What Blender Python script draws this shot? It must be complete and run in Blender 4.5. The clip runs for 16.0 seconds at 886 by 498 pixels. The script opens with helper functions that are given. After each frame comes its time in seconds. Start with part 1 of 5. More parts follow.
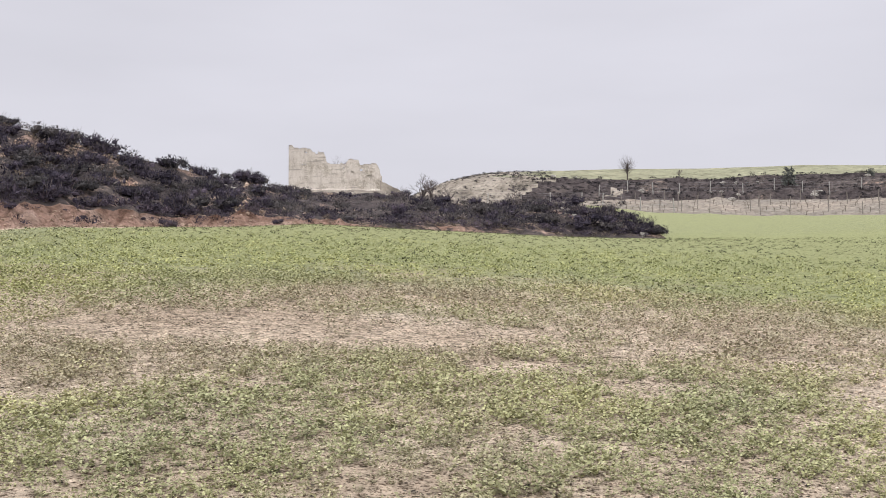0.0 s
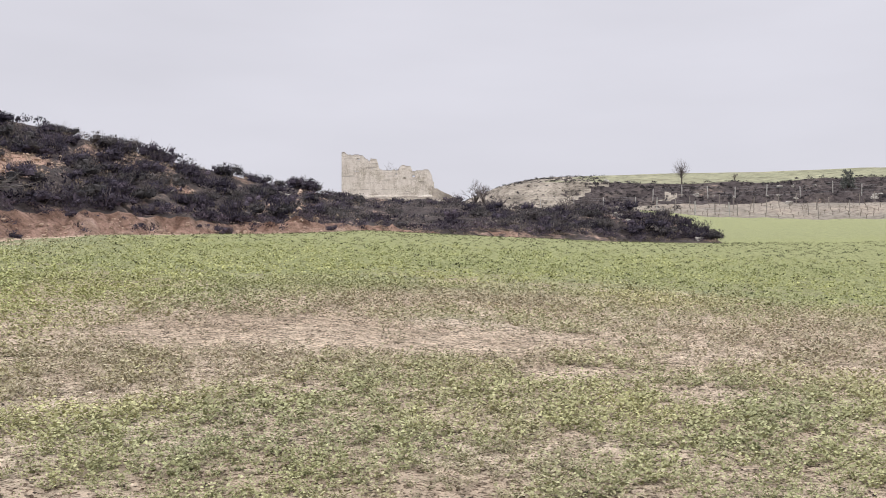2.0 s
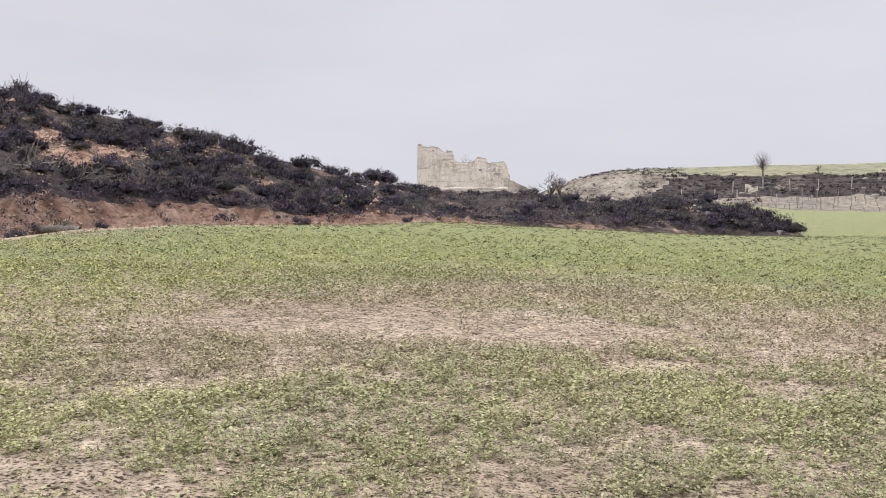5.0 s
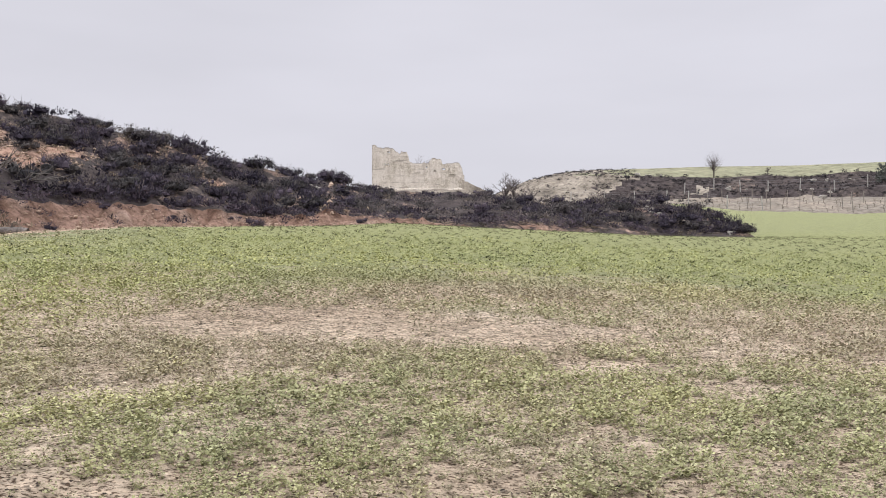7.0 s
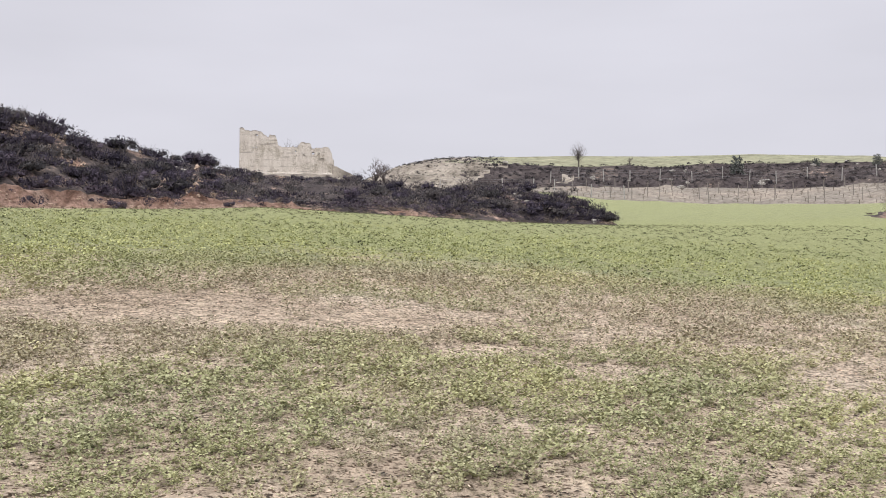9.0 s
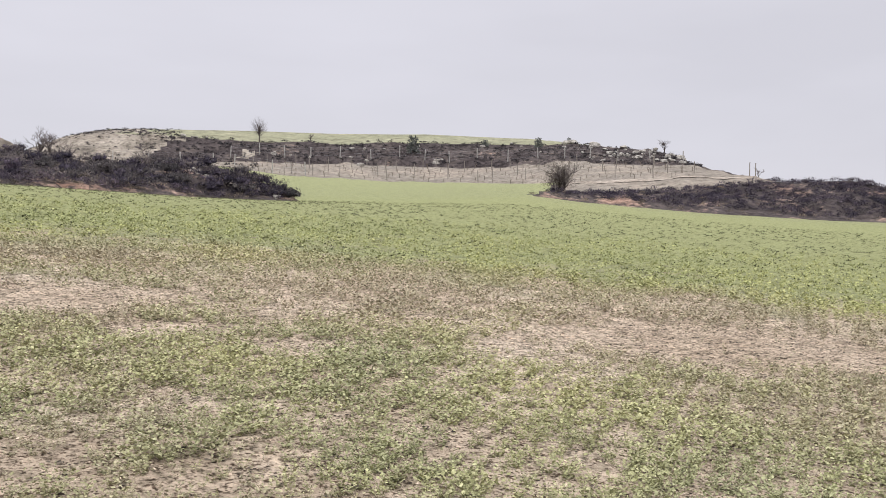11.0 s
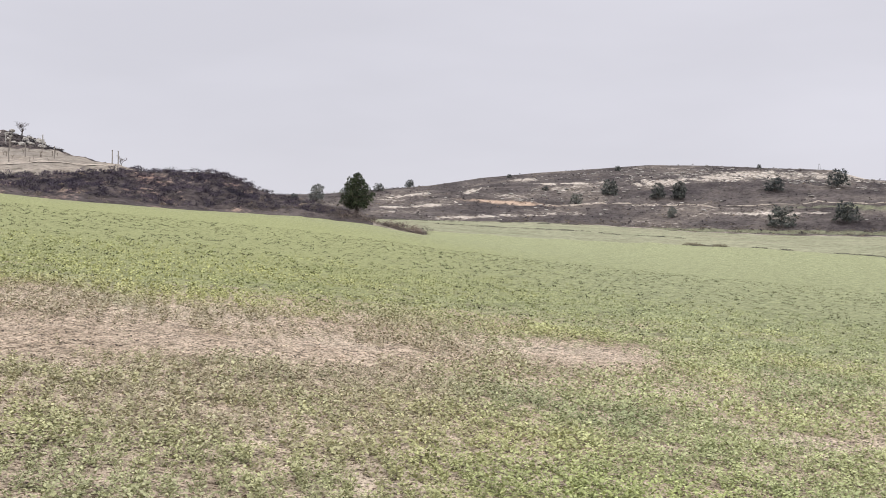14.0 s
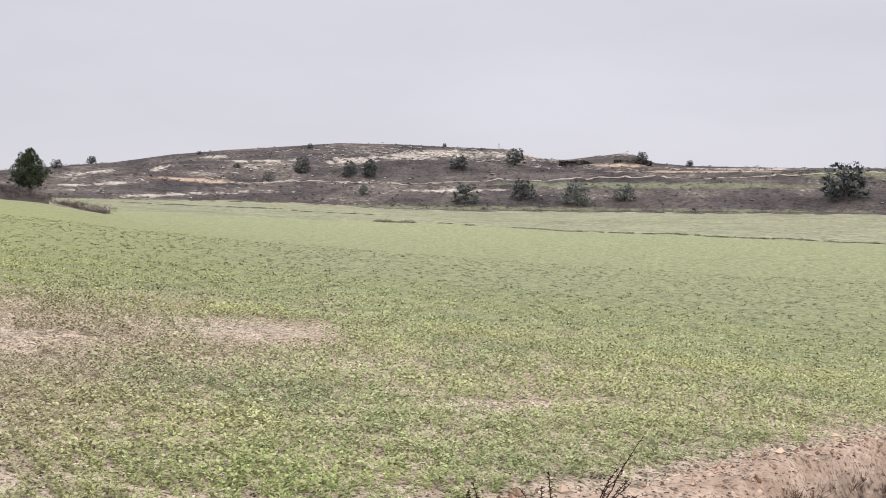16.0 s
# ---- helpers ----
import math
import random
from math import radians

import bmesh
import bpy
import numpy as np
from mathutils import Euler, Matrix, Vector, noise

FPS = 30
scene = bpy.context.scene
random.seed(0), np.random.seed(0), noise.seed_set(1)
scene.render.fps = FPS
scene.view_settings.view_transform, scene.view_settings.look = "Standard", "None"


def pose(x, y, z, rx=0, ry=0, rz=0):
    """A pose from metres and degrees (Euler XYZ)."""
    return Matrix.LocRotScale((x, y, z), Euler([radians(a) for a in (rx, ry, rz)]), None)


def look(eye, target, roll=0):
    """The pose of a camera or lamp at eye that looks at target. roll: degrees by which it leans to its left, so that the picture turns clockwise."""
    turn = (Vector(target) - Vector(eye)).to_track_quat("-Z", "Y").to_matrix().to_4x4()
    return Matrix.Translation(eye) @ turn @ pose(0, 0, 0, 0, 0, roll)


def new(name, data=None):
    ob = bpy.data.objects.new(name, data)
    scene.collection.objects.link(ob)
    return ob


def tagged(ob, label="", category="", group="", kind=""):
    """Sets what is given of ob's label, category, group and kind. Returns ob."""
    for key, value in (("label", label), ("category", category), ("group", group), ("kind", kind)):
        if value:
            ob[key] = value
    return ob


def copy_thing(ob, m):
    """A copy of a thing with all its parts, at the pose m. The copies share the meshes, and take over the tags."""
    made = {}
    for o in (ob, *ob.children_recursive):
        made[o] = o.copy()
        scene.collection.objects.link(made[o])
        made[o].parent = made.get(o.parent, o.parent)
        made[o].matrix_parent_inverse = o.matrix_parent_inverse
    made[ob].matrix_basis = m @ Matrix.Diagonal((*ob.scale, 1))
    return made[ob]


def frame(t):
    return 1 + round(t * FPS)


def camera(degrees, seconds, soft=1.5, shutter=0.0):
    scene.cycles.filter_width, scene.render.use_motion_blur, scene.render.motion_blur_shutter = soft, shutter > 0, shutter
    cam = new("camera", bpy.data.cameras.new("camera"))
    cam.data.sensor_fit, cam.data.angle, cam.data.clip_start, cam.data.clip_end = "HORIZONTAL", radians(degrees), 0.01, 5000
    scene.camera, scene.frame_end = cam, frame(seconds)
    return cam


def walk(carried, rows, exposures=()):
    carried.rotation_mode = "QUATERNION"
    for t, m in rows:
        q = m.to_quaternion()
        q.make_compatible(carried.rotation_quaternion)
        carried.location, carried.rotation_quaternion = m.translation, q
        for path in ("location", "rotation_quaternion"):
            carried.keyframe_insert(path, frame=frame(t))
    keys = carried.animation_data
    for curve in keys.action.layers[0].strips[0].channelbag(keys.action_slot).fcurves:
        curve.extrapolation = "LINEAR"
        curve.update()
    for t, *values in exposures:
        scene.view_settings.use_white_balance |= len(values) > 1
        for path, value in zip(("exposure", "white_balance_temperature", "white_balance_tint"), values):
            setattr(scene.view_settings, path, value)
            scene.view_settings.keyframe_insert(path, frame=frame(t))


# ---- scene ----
cam = camera(46.4, 16.0, soft=0.9)
ROWS = [
    (0.00, 0.078, 0.304, 1.574, -0.00, 1.06, -0.07),
    (0.50, 0.074, 0.308, 1.571, 0.65, 1.12, 0.01),
    (1.00, 0.069, 0.312, 1.570, 1.40, 1.25, -0.07),
    (1.50, 0.063, 0.317, 1.570, 2.14, 1.34, 0.04),
    (2.00, 0.056, 0.321, 1.572, 2.90, 1.38, 0.11),
    (2.50, 0.048, 0.325, 1.572, 3.74, 1.35, 0.13),
    (3.00, 0.039, 0.327, 1.571, 4.70, 1.26, 0.19),
    (3.50, 0.029, 0.328, 1.568, 5.71, 1.14, 0.01),
    (4.00, 0.022, 0.329, 1.565, 6.53, 1.04, -0.14),
    (4.50, 0.019, 0.330, 1.562, 6.97, 0.97, -0.25),
    (5.00, 0.020, 0.330, 1.560, 7.04, 0.94, -0.30),
    (5.50, 0.024, 0.331, 1.560, 6.76, 0.93, -0.30),
    (6.00, 0.029, 0.330, 1.563, 6.14, 0.95, -0.25),
    (6.50, 0.035, 0.330, 1.567, 5.36, 0.99, -0.16),
    (7.00, 0.043, 0.323, 1.568, 4.55, 1.00, -0.13),
    (7.50, 0.050, 0.318, 1.565, 3.57, 0.95, -0.17),
    (8.00, 0.055, 0.323, 1.559, 2.07, 0.78, -0.33),
    (8.20, 0.056, 0.329, 1.555, 1.30, 0.70, -0.39),
    (8.62, 0.031, 0.347, 1.549, -0.56, 0.49, -0.49),
    (9.04, -0.029, 0.370, 1.547, -2.94, 0.24, -0.52),
    (9.46, -0.095, 0.391, 1.546, -5.79, -0.03, -0.50),
    (9.88, -0.139, 0.406, 1.545, -9.08, -0.31, -0.45),
    (10.30, -0.132, 0.409, 1.542, -12.79, -0.56, -0.41),
    (10.50, -0.112, 0.407, 1.541, -14.65, -0.68, -0.39),
    (11.00, -0.063, 0.400, 1.537, -20.29, -0.89, -0.60),
    (11.50, -0.016, 0.391, 1.535, -26.89, -1.06, -0.97),
    (12.00, 0.030, 0.379, 1.533, -33.66, -1.13, -1.23),
    (12.50, 0.074, 0.363, 1.532, -39.93, -1.12, -1.36),
    (13.00, 0.115, 0.344, 1.531, -45.36, -1.06, -1.32),
    (13.50, 0.155, 0.321, 1.530, -50.08, -0.99, -1.20),
    (14.00, 0.192, 0.293, 1.529, -54.42, -1.01, -1.12),
    (14.50, 0.227, 0.261, 1.527, -58.81, -1.15, -1.07),
    (15.00, 0.259, 0.224, 1.524, -63.32, -1.40, -0.96),
    (15.50, 0.288, 0.182, 1.520, -67.67, -1.71, -0.81),
    (16.00, 0.314, 0.134, 1.515, -71.26, -1.99, -0.61),
]
walk(cam, [(t, pose(x, y, z, 90 + pitch, roll, yaw)) for t, x, y, z, yaw, pitch, roll in ROWS])

# ---- overcast sky and a weak, very wide sun ----
EYE = 1.55
scene.view_settings.exposure = 0.0
SUN_ELEVATION, SUN_BEARING = 42.0, 205.0
world = bpy.data.worlds.new("overcast_sky")
scene.world = world
world.use_nodes = True
wt = world.node_tree
wt.nodes.clear()
w_out = wt.nodes.new("ShaderNodeOutputWorld")
w_bg = wt.nodes.new("ShaderNodeBackground")
w_sky = wt.nodes.new("ShaderNodeTexSky")
w_sky.sky_type = "NISHITA"
w_sky.sun_disc = False
w_sky.sun_elevation = radians(SUN_ELEVATION)
w_sky.sun_rotation = radians(SUN_BEARING)
w_co = wt.nodes.new("ShaderNodeTexCoord")
w_sep = wt.nodes.new("ShaderNodeSeparateXYZ")
w_ramp = wt.nodes.new("ShaderNodeValToRGB")
w_ramp.color_ramp.interpolation = "EASE"
w_ramp.color_ramp.elements[0].position = 0.0
w_ramp.color_ramp.elements[0].color = (0.70, 0.69, 0.76, 1)
w_ramp.color_ramp.elements[1].position = 1.0
w_ramp.color_ramp.elements[1].color = (2.7, 2.65, 2.7, 1)
w_mid = w_ramp.color_ramp.elements.new(0.30)
w_mid.color = (0.72, 0.71, 0.78, 1)
w_noise = wt.nodes.new("ShaderNodeTexNoise")
w_noise.inputs["Scale"].default_value = 2.2
w_noise.inputs["Detail"].default_value = 4
w_map = wt.nodes.new("ShaderNodeMapping")
w_map.inputs["Scale"].default_value = (1, 1, 4.0)
w_rng = wt.nodes.new("ShaderNodeMapRange")
w_rng.inputs["From Min"].default_value = 0.3
w_rng.inputs["From Max"].default_value = 0.7
w_rng.inputs["To Min"].default_value = 0.94
w_rng.inputs["To Max"].default_value = 1.06
w_mul = wt.nodes.new("ShaderNodeVectorMath")
w_mul.operation = "SCALE"
w_mix = wt.nodes.new("ShaderNodeMix")
w_mix.data_type = "RGBA"
w_mix.inputs[0].default_value = 0.96
w_dim = wt.nodes.new("ShaderNodeVectorMath")
w_dim.operation = "SCALE"
w_dim.inputs["Scale"].default_value = 0.1
wt.links.new(w_co.outputs["Generated"], w_sep.inputs[0])
wt.links.new(w_sep.outputs["Z"], w_ramp.inputs[0])
wt.links.new(w_co.outputs["Generated"], w_map.inputs[0])
wt.links.new(w_map.outputs[0], w_noise.inputs["Vector"])
wt.links.new(w_noise.outputs[0], w_rng.inputs["Value"])
wt.links.new(w_ramp.outputs[0], w_mul.inputs[0])
wt.links.new(w_rng.outputs[0], w_mul.inputs["Scale"])
wt.links.new(w_sky.outputs[0], w_dim.inputs[0])
wt.links.new(w_dim.outputs[0], w_mix.inputs[6])
wt.links.new(w_mul.outputs[0], w_mix.inputs[7])
wt.links.new(w_mix.outputs[2], w_bg.inputs["Color"])
wt.links.new(w_bg.outputs[0], w_out.inputs[0])

sun_data = bpy.data.lights.new("sun", "SUN")
sun_data.energy, sun_data.angle, sun_data.color = 1.5, radians(20), (1.0, 0.975, 0.945)
sun = new("sun", sun_data)
sb, se = radians(SUN_BEARING), radians(SUN_ELEVATION)
sun.matrix_basis = look((80 * math.sin(sb) * math.cos(se), 80 * math.cos(sb) * math.cos(se), 80 * math.sin(se)), (0, 0, 0))


# ---- materials ----
def nodes_of(name, rough=0.9, spec=0.2):
    m = bpy.data.materials.new(name)
    m.use_nodes = True
    b = m.node_tree.nodes["Principled BSDF"]
    b.inputs["Roughness"].default_value = rough
    b.inputs["Specular IOR Level"].default_value = spec
    return m, m.node_tree, b


def add_noise(nt, scale, detail=6.0, stretch=None, rough=0.6):
    co = nt.nodes.new("ShaderNodeTexCoord")
    n = nt.nodes.new("ShaderNodeTexNoise")
    n.inputs["Scale"].default_value = scale
    n.inputs["Detail"].default_value = detail
    n.inputs["Roughness"].default_value = rough
    if stretch:
        mp = nt.nodes.new("ShaderNodeMapping")
        mp.inputs["Scale"].default_value = stretch
        nt.links.new(co.outputs["Object"], mp.inputs[0])
        nt.links.new(mp.outputs[0], n.inputs["Vector"])
    else:
        nt.links.new(co.outputs["Object"], n.inputs["Vector"])
    return n.outputs[0]


def ramp(nt, fac, stops):
    r = nt.nodes.new("ShaderNodeValToRGB")
    els = r.color_ramp.elements
    while len(els) < len(stops):
        els.new(0.5)
    for e, (p, c) in zip(els, stops):
        e.position, e.color = p, (*c, 1)
    nt.links.new(fac, r.inputs[0])
    return r.outputs[0]


def mix(nt, fac, a, b, how="MIX"):
    x = nt.nodes.new("ShaderNodeMix")
    x.data_type, x.blend_type = "RGBA", how
    for sock, v in ((x.inputs[0], fac), (x.inputs[6], a), (x.inputs[7], b)):
        if isinstance(v, (int, float)):
            sock.default_value = v
        elif isinstance(v, tuple):
            sock.default_value = (*v, 1)
        else:
            nt.links.new(v, sock)
    return x.outputs[2]


def math_node(nt, op, a, b=0.5):
    x = nt.nodes.new("ShaderNodeMath")
    x.operation = op
    x.use_clamp = op in ("MULTIPLY_ADD",)
    for sock, v in zip(x.inputs, (a, b)):
        if isinstance(v, (int, float)):
            sock.default_value = v
        else:
            nt.links.new(v, sock)
    return x.outputs[0]


def stretch_range(nt, v, lo, hi, to_lo=0.0, to_hi=1.0):
    x = nt.nodes.new("ShaderNodeMapRange")
    x.inputs["From Min"].default_value, x.inputs["From Max"].default_value = lo, hi
    x.inputs["To Min"].default_value, x.inputs["To Max"].default_value = to_lo, to_hi
    nt.links.new(v, x.inputs["Value"])
    return x.outputs[0]


def attribute(nt, name):
    a = nt.nodes.new("ShaderNodeAttribute")
    a.attribute_name = name
    return a.outputs["Fac"]


def bump(nt, b, height, strength, distance):
    x = nt.nodes.new("ShaderNodeBump")
    x.inputs["Strength"].default_value, x.inputs["Distance"].default_value = strength, distance
    nt.links.new(height, x.inputs["Height"])
    nt.links.new(x.outputs[0], b.inputs["Normal"])


def earth(name, stops, fine, coarse, bump_d, second=None, rough=0.95, runnels=None, grit=None, tints=(), specks=0.0):
    """Soil or turf: a coarse mottling and a fine grain, with relief."""
    m, nt, b = nodes_of(name, rough, 0.1)
    big, small = add_noise(nt, coarse, 5), add_noise(nt, fine, 8, rough=0.7)
    col = ramp(nt, big, stops)
    grain = stretch_range(nt, small, 0.32, 0.66)
    col = mix(nt, 1.0, col, ramp(nt, grain, grit or [(0.0, (0.28, 0.27, 0.26)), (0.42, (0.8, 0.8, 0.8)), (1.0, (1.18, 1.18, 1.18))]), "MULTIPLY")
    mid = add_noise(nt, math.sqrt(fine * coarse), 4)
    col = mix(nt, 1.0, col, ramp(nt, stretch_range(nt, mid, 0.3, 0.7), [(0.0, (0.78, 0.76, 0.74)), (1.0, (1.12, 1.12, 1.12))]), "MULTIPLY")
    # dark specks: debris, and the shade of holes between clods put into the colour
    if specks:
        dots = add_noise(nt, specks, 2, rough=0.4)
        col = mix(nt, 1.0, col, ramp(nt, stretch_range(nt, dots, 0.57, 0.64), [(0.0, (1, 1, 1)), (1.0, (0.27, 0.235, 0.215))]), "MULTIPLY")
    if runnels:
        run = add_noise(nt, 1.0, 6, runnels)
        col = mix(nt, 1.0, col, ramp(nt, stretch_range(nt, run, 0.34, 0.64), [(0.0, (0.5, 0.45, 0.42)), (0.5, (0.95, 0.95, 0.95)), (1.0, (1.2, 1.22, 1.25))]), "MULTIPLY")
    if second:
        at, stops2, edge, deep = (*second, 0.8)[:4]
        v = math_node(nt, "ADD", attribute(nt, at), stretch_range(nt, small, 0.3, 0.7, -edge, edge))
        v = math_node(nt, "ADD", v, stretch_range(nt, big, 0.3, 0.7, -edge, edge))
        turf = mix(nt, 1.0, ramp(nt, small, stops2), ramp(nt, stretch_range(nt, mid, 0.32, 0.66), [(0.0, (deep, deep, deep)), (1.0, (1.1, 1.1, 1.1))]), "MULTIPLY")
        col = mix(nt, stretch_range(nt, v, 0.35, 0.65), col, turf)
    if specks:
        tufts = add_noise(nt, 8.0, 4, rough=0.65)
        shade = ramp(nt, stretch_range(nt, tufts, 0.36, 0.64), [(0.0, (0.6, 0.61, 0.58)), (0.45, (1.0, 1.0, 1.0)), (1.0, (1.14, 1.14, 1.12))])
    for at, lo, hi in tints:
        v = math_node(nt, "ADD", attribute(nt, at), stretch_range(nt, mid, 0.3, 0.7, -0.25, 0.25))
        col = mix(nt, stretch_range(nt, v, 0.35, 0.65), col, ramp(nt, stretch_range(nt, small, 0.32, 0.66), [(0.0, lo), (1.0, hi)]))
    if specks:
        col = mix(nt, 1.0, col, shade, "MULTIPLY")
    nt.links.new(col, b.inputs["Base Color"])
    bump(nt, b, small, 0.8, bump_d)
    return m


def foliage(name, stops, rough=0.75, attr=None, dry=None, glow=0.0):
    """Leaves that differ from sprig to sprig."""
    m, nt, b = nodes_of(name, rough, 0.15)
    g = nt.nodes.new("ShaderNodeNewGeometry")
    col = ramp(nt, g.outputs["Random Per Island"], stops)
    info = nt.nodes.new("ShaderNodeObjectInfo")
    col = col if attr else mix(nt, 1.0, col, ramp(nt, info.outputs["Random"], [(0.0, (0.6, 0.62, 0.66)), (0.5, (0.95, 0.95, 0.95)), (1.0, (1.5, 1.45, 1.42))]), "MULTIPLY")
    if not attr:
        col = mix(nt, 1.0, col, ramp(nt, stretch_range(nt, attribute(nt, "shade"), -1.0, 1.0), [(0.0, (0.55, 0.56, 0.6)), (0.5, (1, 1, 1)), (1.0, (1.65, 1.58, 1.52))]), "MULTIPLY")
    big = add_noise(nt, 0.35, 3)
    col = mix(nt, 1.0, col, ramp(nt, stretch_range(nt, big, 0.3, 0.7), [(0.0, (0.75, 0.78, 0.8)), (1.0, (1.15, 1.1, 1.0))]), "MULTIPLY")
    if attr:
        col = mix(nt, attribute(nt, attr), col, ramp(nt, g.outputs["Random Per Island"], dry))
        col = mix(nt, 1.0, col, ramp(nt, attribute(nt, "tone"), [(0.0, (0.82, 0.83, 0.82)), (0.5, (1.0, 1.0, 1.0)), (1.0, (1.14, 1.14, 1.1))]), "MULTIPLY")
        leafy = add_noise(nt, 75.0, 4, rough=0.7)
        col = mix(nt, 1.0, col, ramp(nt, stretch_range(nt, leafy, 0.36, 0.62), [(0.0, (0.62, 0.62, 0.6)), (0.45, (1.0, 1.0, 0.98)), (1.0, (1.25, 1.25, 1.22))]), "MULTIPLY")
        col = mix(nt, attribute(nt, "fresh"), col, mix(nt, 1.0, col, (0.975, 1.045, 1.0), "MULTIPLY"))
        col = mix(nt, attribute(nt, "lush"), col, mix(nt, 1.0, col, (0.96, 1.01, 0.84), "MULTIPLY"))
    nt.links.new(col, b.inputs["Base Color"])
    if glow:
        tr = nt.nodes.new("ShaderNodeBsdfTranslucent")
        ms = nt.nodes.new("ShaderNodeMixShader")
        ms.inputs[0].default_value = glow
        nt.links.new(col, tr.inputs["Color"])
        nt.links.new(b.outputs[0], ms.inputs[1])
        nt.links.new(tr.outputs[0], ms.inputs[2])
        nt.links.new(ms.outputs[0], nt.nodes["Material Output"].inputs["Surface"])
    return m


M_FIELD = earth("field_soil", [(0.3, (0.48, 0.385, 0.295)), (0.5, (0.58, 0.478, 0.378)), (0.7, (0.655, 0.555, 0.45))], 24.0, 0.4, 0.12,
                ("cover", [(0.36, (0.21, 0.225, 0.122)), (0.5, (0.335, 0.355, 0.20)), (0.64, (0.445, 0.46, 0.29))], 0.22, 0.52),
                grit=[(0.0, (0.14, 0.125, 0.115)), (0.26, (0.42, 0.40, 0.38)), (0.42, (0.98, 0.98, 0.98)), (0.75, (1.2, 1.2, 1.2)), (1.0, (1.3, 1.3, 1.3))],
                tints=[("lush", (0.22, 0.234, 0.112), (0.345, 0.36, 0.182))], specks=38.0)
M_FIELD2 = earth("valley_field_turf", [(0.3, (0.23, 0.24, 0.155)), (0.6, (0.28, 0.28, 0.19)), (0.8, (0.32, 0.30, 0.22))], 1.2, 0.05, 0.1)
M_RED = earth("red_clay", [(0.3, (0.245, 0.15, 0.115)), (0.5, (0.37, 0.245, 0.195)), (0.7, (0.48, 0.36, 0.30))], 4.5, 0.6, 0.4, runnels=(2.2, 0.5, 0.8))
M_SCRUB = earth("scrub_soil", [(0.3, (0.05, 0.042, 0.044)), (0.5, (0.08, 0.067, 0.068)), (0.7, (0.135, 0.115, 0.105))], 2.0, 0.25, 0.2,
                ("bare", [(0.3, (0.17, 0.105, 0.08)), (0.45, (0.33, 0.205, 0.155)), (0.7, (0.46, 0.335, 0.27))], 0.2))
M_DRY = earth("dry_grass_earth", [(0.3, (0.13, 0.115, 0.10)), (0.46, (0.26, 0.23, 0.195)), (0.7, (0.40, 0.36, 0.31))], 1.6, 0.22, 0.3)
M_VINE = earth("vineyard_soil", [(0.3, (0.20, 0.18, 0.158)), (0.5, (0.26, 0.232, 0.20)), (0.7, (0.32, 0.275, 0.232))], 1.6, 0.12, 0.15)
M_PLATEAU = earth("plateau_turf", [(0.3, (0.24, 0.245, 0.165)), (0.6, (0.285, 0.285, 0.195)), (0.8, (0.33, 0.32, 0.23))], 0.8, 0.06, 0.1)
# base tones lifted a little: haze over the far hill put into the colour
M_FAR = earth("far_hill_heath", [(0.32, (0.048, 0.041, 0.044)), (0.5, (0.105, 0.091, 0.088)), (0.68, (0.195, 0.168, 0.148))], 0.9, 0.06, 0.8,
              ("bare", [(0.36, (0.17, 0.145, 0.125)), (0.5, (0.38, 0.335, 0.29)), (0.66, (0.58, 0.53, 0.48))], 0.3),
              tints=[("ochre", (0.25, 0.175, 0.13), (0.50, 0.385, 0.295)), ("grassy", (0.10, 0.105, 0.07), (0.21, 0.215, 0.14))])
M_TRACK = earth("pale_track_dirt", [(0.3, (0.29, 0.25, 0.21)), (0.7, (0.44, 0.39, 0.34))], 3.0, 0.3, 0.05)
M_CROP = foliage("crop_leaf", [(0.0, (0.215, 0.218, 0.118)), (0.5, (0.345, 0.348, 0.20)), (1.0, (0.475, 0.47, 0.295))], 0.85,
                 "dry", [(0.0, (0.22, 0.185, 0.13)), (0.5, (0.32, 0.278, 0.20)), (1.0, (0.43, 0.385, 0.29))], 0.12)
# dark leaf colour that stands for the shade in the crop's gaps
M_CROP_GAP = foliage("crop_gap_shade", [(0.0, (0.085, 0.09, 0.045)), (0.6, (0.14, 0.145, 0.075)), (1.0, (0.2, 0.205, 0.115))], 0.85)
M_SHRUB = foliage("dark_heath_leaf", [(0.0, (0.039, 0.033, 0.049)), (0.6, (0.061, 0.052, 0.075)), (1.0, (0.10, 0.085, 0.113))], 0.85)
M_SHRUB_G = foliage("green_heath_leaf", [(0.0, (0.044, 0.041, 0.047)), (0.6, (0.072, 0.067, 0.071)), (1.0, (0.112, 0.103, 0.104))], 0.85)
# paler, greyer copy of the heath leaf: haze put into the colour
M_SHRUB_FAR = foliage("hazed_heath_leaf", [(0.0, (0.046, 0.041, 0.048)), (0.6, (0.074, 0.067, 0.075)), (1.0, (0.11, 0.10, 0.105))], 0.9)
M_DRYBUSH = foliage("dry_bush_twig", [(0.0, (0.10, 0.08, 0.07)), (0.6, (0.18, 0.15, 0.125)), (1.0, (0.30, 0.26, 0.21))], 0.85)
M_DRYGRASS = foliage("dry_grass_blade", [(0.0, (0.15, 0.13, 0.10)), (0.6, (0.24, 0.215, 0.16)), (1.0, (0.34, 0.31, 0.24))], 0.9)
M_TWIGBUSH = foliage("mauve_twig", [(0.0, (0.07, 0.058, 0.058)), (0.6, (0.115, 0.097, 0.094)), (1.0, (0.18, 0.155, 0.145))], 0.9)
M_PINE = foliage("pine_needle", [(0.0, (0.014, 0.022, 0.014)), (0.6, (0.034, 0.045, 0.027)), (1.0, (0.075, 0.088, 0.05))], 0.7)
